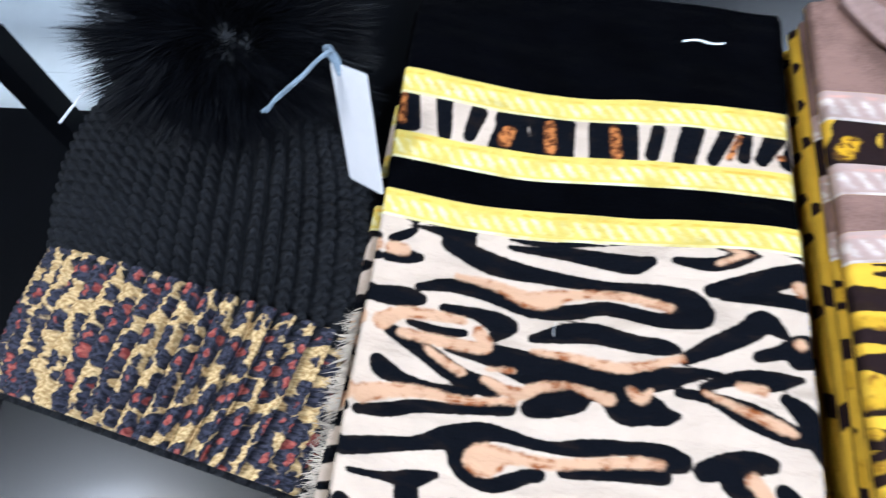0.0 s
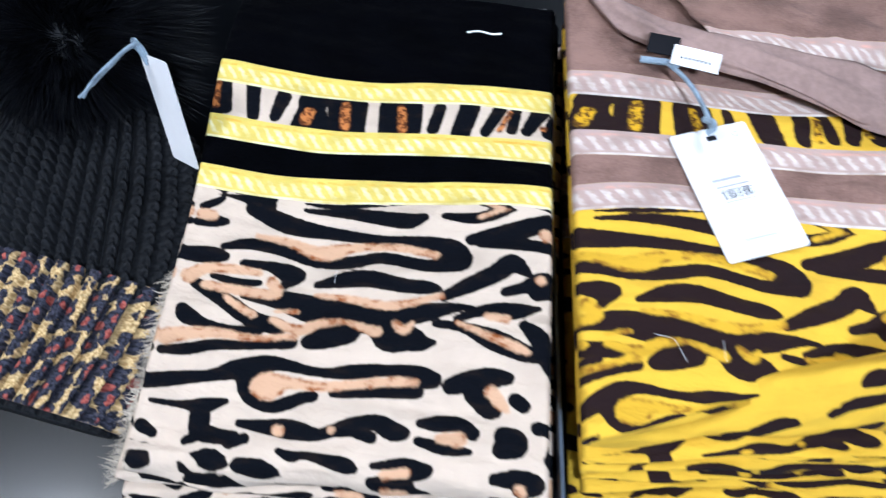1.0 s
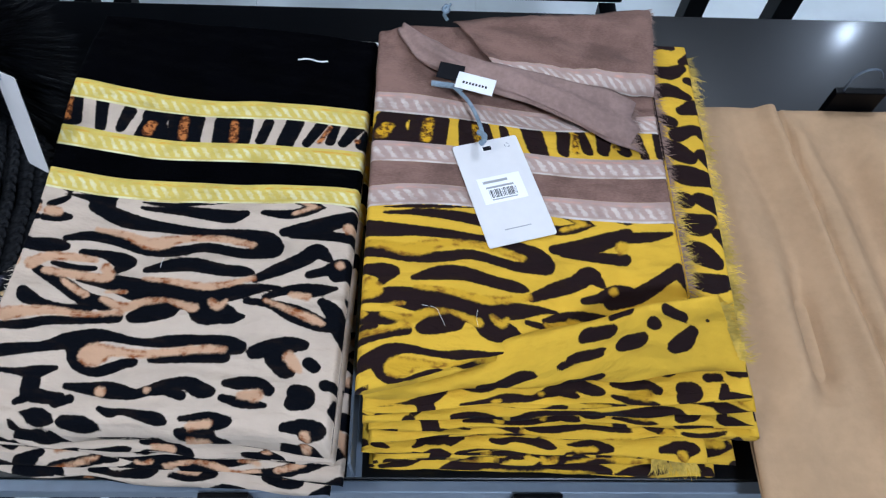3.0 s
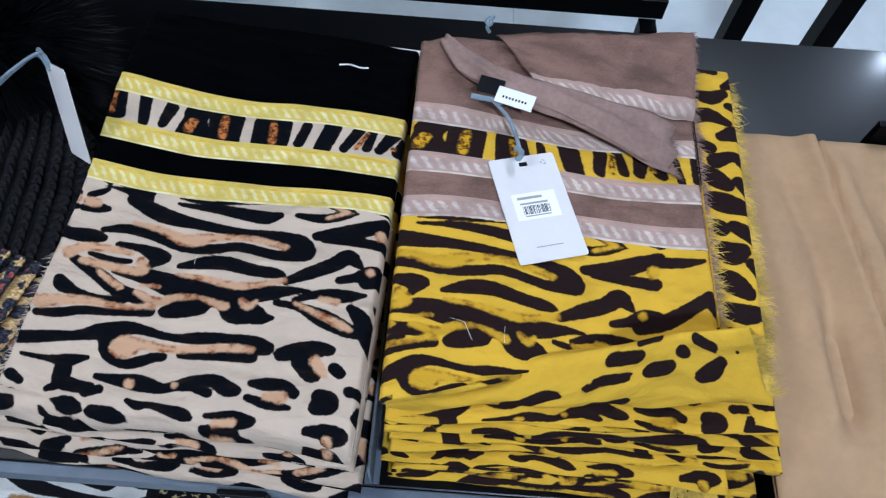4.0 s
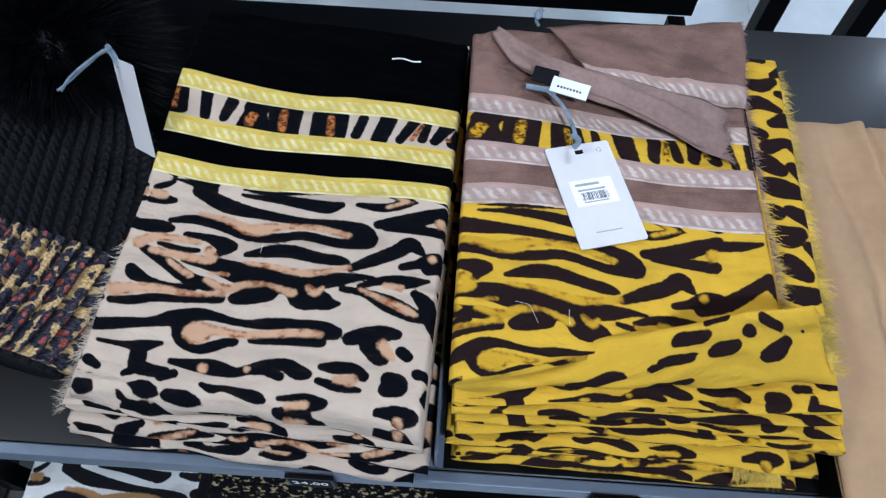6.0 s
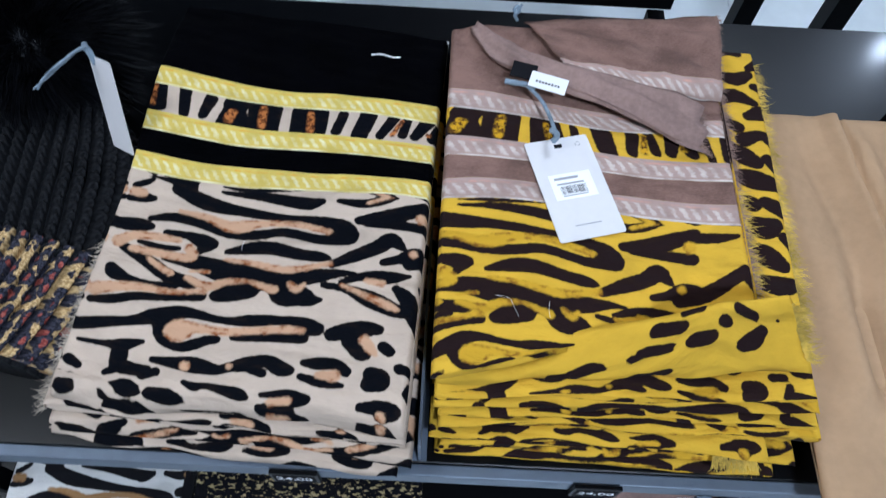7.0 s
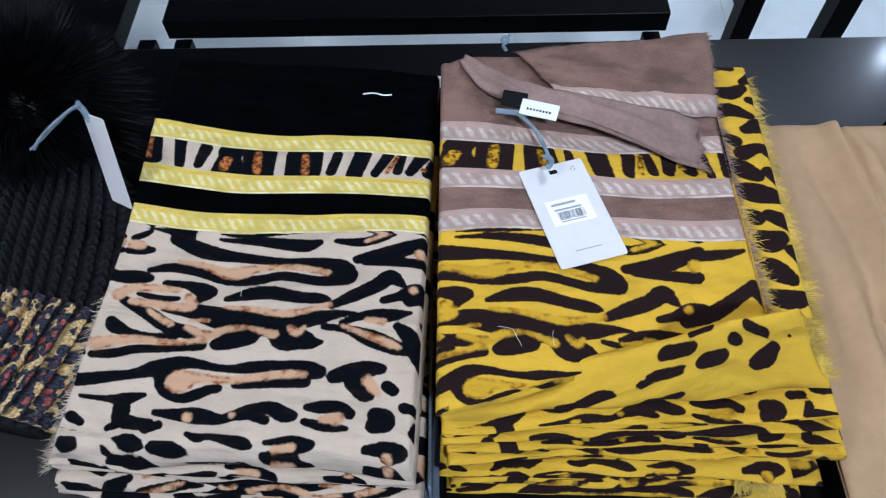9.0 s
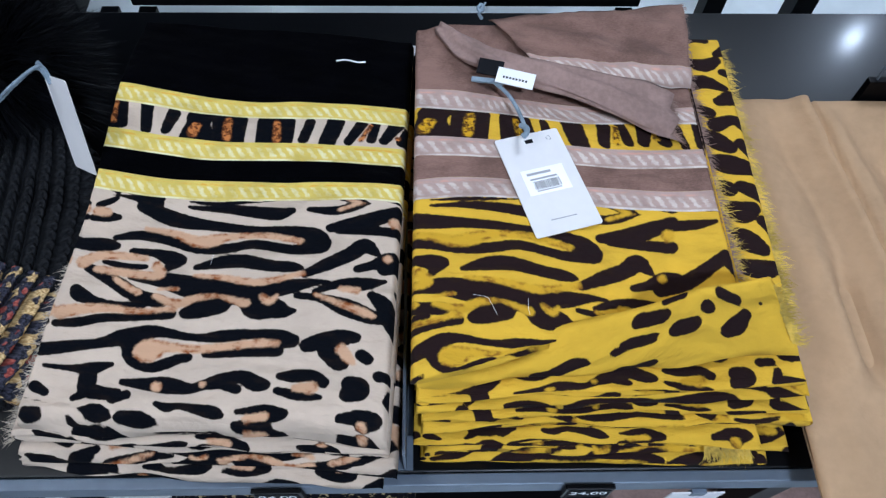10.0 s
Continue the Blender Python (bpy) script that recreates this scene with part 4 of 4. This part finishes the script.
def hat_shell(name, s0, s1, half, deep, ribs, pitch, grow, mat, label, stitch=0.42, groove=0.42, lean_over=0.0):
    """A flattened knitted tube; rows of leaning stitches stand proud on every rib."""
    na, ns = 760, int((s1 - s0) / 0.0011)
    k = 2 / 2.6
    ring = np.linspace(0, math.tau, 6001)
    rx = 0.115 * np.sign(np.cos(ring)) * np.abs(np.cos(ring)) ** k
    rz = 0.032 * np.sign(np.sin(ring)) * np.abs(np.sin(ring)) ** k
    arc = np.concatenate([[0], np.cumsum(np.hypot(np.diff(rx), np.diff(rz)))])
    even = np.interp(np.linspace(0, arc[-1], na, endpoint=False), arc, ring)
    a, s = np.meshgrid(even, np.linspace(s0, s1, ns), indexing="ij")
    w, h = half(s), deep(s)
    c, sn = np.cos(a), np.sin(a)
    x = np.sign(c) * np.abs(c) ** k
    z = np.sign(sn) * np.abs(sn) ** k
    share = np.repeat((np.arange(na) / na)[:, None], ns, 1)
    around = share * ribs
    fr = np.mod(around, 1.0)
    lobe = 1 - np.exp(-(np.sin(np.pi * fr) / groove) ** 2)
    lean = np.abs(fr - 0.5) * 2
    st = np.abs(np.sin(np.pi * (s / pitch + 0.55 * lean)))
    push = grow * (lobe * (0.72 + stitch * st ** 0.8) - 0.6)
    push = push + 0.0009 * wavy(a * 0.6, s * 40, 77, 3)
    X, Zz = x * (w + push), z * (h + push) * 1.0
    Zz = np.maximum(Zz + deep(s0 + 0 * s) + 0.001, 0.0015)
    P = np.stack([X - lean_over * np.maximum(s - 0.1, 0), s, Zz], -1).transpose(1, 0, 2)
    U, V = (share * 0.56).T, (s + 0.2).T
    return cloth_mesh(name, P, U, V, mat, hat, True, label)


def crown_half(s):
    return np.interp(s, [0.09, 0.13, 0.17, 0.205, 0.24, 0.262, 0.275], [0.1165, 0.122, 0.122, 0.116, 0.102, 0.076, 0.035])


def crown_deep(s):
    return np.interp(s, [0.09, 0.14, 0.19, 0.24, 0.27], [0.029, 0.037, 0.038, 0.032, 0.016])


hat_shell("crown", 0.092, 0.275, crown_half, crown_deep, 44, 0.0085, 0.0085, KNIT_BLACK, "black chunky knit crown", stitch=0.75, groove=0.5, lean_over=0.30)
hat_shell("cuff", 0.004, 0.103, lambda s: np.interp(s, [0, 0.05, 0.1], [0.106, 0.117, 0.1195]), lambda s: 0.0325 + 0 * s, 40, 0.0050, 0.0135, KNIT_SPOT, "gold, navy and red leopard knit cuff with deep ribs", stitch=0.14, groove=0.42)
hat_shell("inner_lining", 0.0, 0.05, lambda s: 0.101 + 0 * s, lambda s: 0.0275 + 0 * s, 36, 0.0062, 0.003, KNIT_BLACK, "black knit inside edge")


def pompom(centre, radius, count, seed):
    r = random.Random(seed)
    bm = bmesh.new()
    bmesh.ops.create_icosphere(bm, subdivisions=3, radius=radius * 0.55, matrix=Matrix.Translation(centre))
    for k in range(count):
        d = Vector((r.gauss(0, 1), r.gauss(0, 1), r.gauss(0, 1))).normalized()
        if d.z < -0.75:
            continue
        clump = noise.noise(d * 4.0)
        l = radius * (0.92 + 0.30 * clump + 0.13 * r.random())
        p0 = Vector(centre) + d * radius * 0.5
        bend = Vector((noise.noise(d * 5 + Vector((3, 0, 0))), noise.noise(d * 5 + Vector((0, 7, 0))), noise.noise(d * 5 + Vector((0, 0, 9))))) * 0.55
        p1 = Vector(centre) + (d + bend * 0.25).normalized() * l * 0.78
        p2 = p1 + (d + bend + Vector((0, 0, -0.25))).normalized() * l * 0.32
        side = d.cross(Vector((r.gauss(0, 1), r.gauss(0, 1), r.gauss(0, 1)))).normalized() * r.uniform(0.00025, 0.0005)
        v = [bm.verts.new(q) for q in (p0 - side, p0 + side, p1 + side, p1 - side, p2)]
        bm.faces.new(v[:4])
        bm.faces.new((v[3], v[2], v[4]))
    return part("pompom", bm, FUR, hat, "black fluffy faux fur bobble")


pompom((-0.05, 0.283, 0.072), 0.098, 26000, 61)

# the hat's own swing tag, standing on edge beside it
ht, hp, hq = Vector((-0.2835, -0.0148, 0.9452)), Vector((-0.2592, -0.0337, 0.9501)), Vector((-0.2553, -0.0705, 0.8791))
top_edge, down_edge = (hp - ht).normalized(), (hq - hp).normalized()
swing_tag("plain white swing tag standing on edge beside the hat", card_pose(hp - top_edge * 0.034, hp, hp - top_edge * 0.034 + down_edge * 0.083), False, 0.0170, 0.0415)
cord = empty("tag_cord", "pale blue-grey cord tying the tag to the hat", "cord", "tag cords")
part("cord_loop", tube(curve_points([ht + Vector((0.006, -0.006, -0.004)), ht + Vector((0.0, -0.002, 0.008)), Vector((-0.2979, -0.0379, 0.9543)), Vector((-0.3130, -0.0430, 0.9430)), Vector((-0.3218, -0.0470, 0.9335))]), 0.0013, 7), CORD, cord)
part("cord_strand", tube(curve_points([ht + Vector((0.004, -0.008, -0.006)), ht + Vector((-0.002, -0.004, 0.007)), Vector((-0.2985, -0.0350, 0.9505)), Vector((-0.3130, -0.0415, 0.9405)), Vector((-0.3240, -0.0480, 0.9345))]), 0.0011, 7), CORD, cord)
part("cord_knot", tube(curve_points([ht + Vector((0.004, -0.006, -0.004)), ht + Vector((0.0, 0.0, 0.008)), ht + Vector((-0.004, 0.003, 0.004)), ht + Vector((0.003, -0.004, 0.0))]), 0.0018, 6), CORD, cord)

slip = empty("paper_slip", "thin white paper slip tucked in beside the hat", "slip")
part("paper", tube([(-0.4930, 0.0420, 0.8540), (-0.5050, 0.0180, 0.8540), (-0.5140, -0.0080, 0.8540)], 0.0012, 6), STICKER, slip)

# ---- goods on the lower shelf ----
def lower_goods(name, label, x0, x1, mat, seed, thick, ribbed):
    thing = empty(name, label, "scarf" if not ribbed else "knitwear", at=(x0, -0.05, 0.46))
    us, a = np.linspace(0, x1 - x0, 150), None
    rows = [(-0.2, 1.0), (0.0, 1.0)] + [(d, 1.0) for d in np.linspace(0.05, 0.27, 90)] + [(0.275 + 0.015 * math.cos(math.radians(q)), 0.5 + 0.5 * math.sin(math.radians(q))) for q in np.linspace(85, -85, 12)] + [(0.2, 0.0), (-0.2, 0.0)]
    rows = np.array(rows)
    Ug, Dg = np.meshgrid(us, rows[:, 0], indexing="ij")
    Z = thick * rows[:, 1][None] + 0.004 * wavy(Ug, Dg, seed, 20) * rows[:, 1][None]
    if ribbed:
        Z = Z + 0.003 * np.abs(np.sin(Dg * 260)) * rows[:, 1][None] + 0.002 * np.abs(np.sin(Ug * 420)) * rows[:, 1][None]
    Dg = Dg - 0.01
    cloth_mesh("folded_cloth", np.stack([Ug, -Dg, Z], -1), Ug, Dg * 0.9 + 0.3, mat, thing, True)


SPOTTED_WHITE = printed_cloth("white_print", (0.70, 0.68, 0.64), (0.012, 0.012, 0.014), (0.36, 0.2, 0.09), (0.3, 0.15, 0.06), (0.3, 0.15, 0.06),
                              (0.7, 0.5, 0.1), (0.8, 0.7, 0.4), (0.7, 0.3, 0.03), (0.01, 0.01, 0.012))
lower_goods("folded_shawl", "white, black and tan animal print shawl folded on the lower shelf", -0.47, -0.27, SPOTTED_WHITE, 71, 0.06, False)
lower_goods("knitted_scarf", "black and gold flecked knitted scarf folded on the lower shelf", -0.255, 0.01, FLECK, 72, 0.06, True)
lower_goods("brown_scarf", "dull brown plain scarf folded on the lower shelf", 0.24, 0.50, BROWN, 73, 0.06, False)

side = empty("side_stand", "dark blue-grey metal post and low board beside the shelf", "stand")
part("post", box((-0.720, 0.140, 0.0), (-0.720 + 0.03, 0.140 + 0.03, 0.76), 0.001), BLACK, side)
for px, py in ((-1.55, -0.55), (-0.6, -0.55), (-1.55, 0.2)):
    part("leg", box((px - 0.015, py - 0.015, 0.0), (px + 0.015, py + 0.015, 0.362), 0.001), BLACK, side)
part("low_board", box((-1.6, -0.6, 0.36), (-0.56, 0.319, 0.40), 0.002), BLACK, side)

# ---- the black rack behind the shelf ----
rack = empty("clothes_rack", "low black metal rack with a bench board on square legs", "rack", at=(0, 0, 0))
part("bench_board", box((-0.50, 0.592, 0.487), (0.415, 0.93, 0.527), 0.002), BLACK, rack)
part("side_board", box((-1.6, 0.592, 0.455), (-0.60, 0.93, 0.495), 0.002), BLACK, rack)
for lx in (-1.55, -0.65, -0.56, -0.49, 0.40):
    part("leg", box((lx - 0.016, 0.592 + 0.004, 0.0), (lx + 0.016, 0.592 + 0.036, 0.455), 0.001), BLACK, rack)
part("foot_bar", box((-0.6, 0.592 + 0.02, 0.10), (0.415, 0.592 + 0.05, 0.125), 0.001), STEEL, rack, "pale grey metal foot bar")
stand = empty("garment_stand", "tall black metal garment stand with square posts", "rack", at=(0, 0, 0))
for lx, ly, w in ((0.560, 0.62, 0.018), (0.728, 0.62, 0.02), (0.560, 1.25, 0.018), (0.86, 1.25, 0.022)):
    part("post", box((lx - w, ly - w, 0.0), (lx + w, ly + w, 0.75), 0.001), BLACK, stand)
part("top_rail", box((0.53, 0.61, 0.752), (0.90, 0.64, 0.782), 0.001), BLACK, stand)

# ---- floor tiles ----
tile_mesh = None
for i in range(-6, 6):
    for j in range(-4, 7):
        if tile_mesh is None:
            bm = box((0.0006, 0.0006, -0.005), (0.5994, 0.5994, 0.0), 0.0004)
            tile_mesh = bpy.data.meshes.new("floor_tile")
            bm.to_mesh(tile_mesh)
            bm.free()
            tile_mesh.materials.append(TILE)
        ob = new("floor_tile", tile_mesh)
        ob.parent = floor
        ob.location = (i * 0.6 + 0.2, j * 0.6 + 0.1, 0.0)
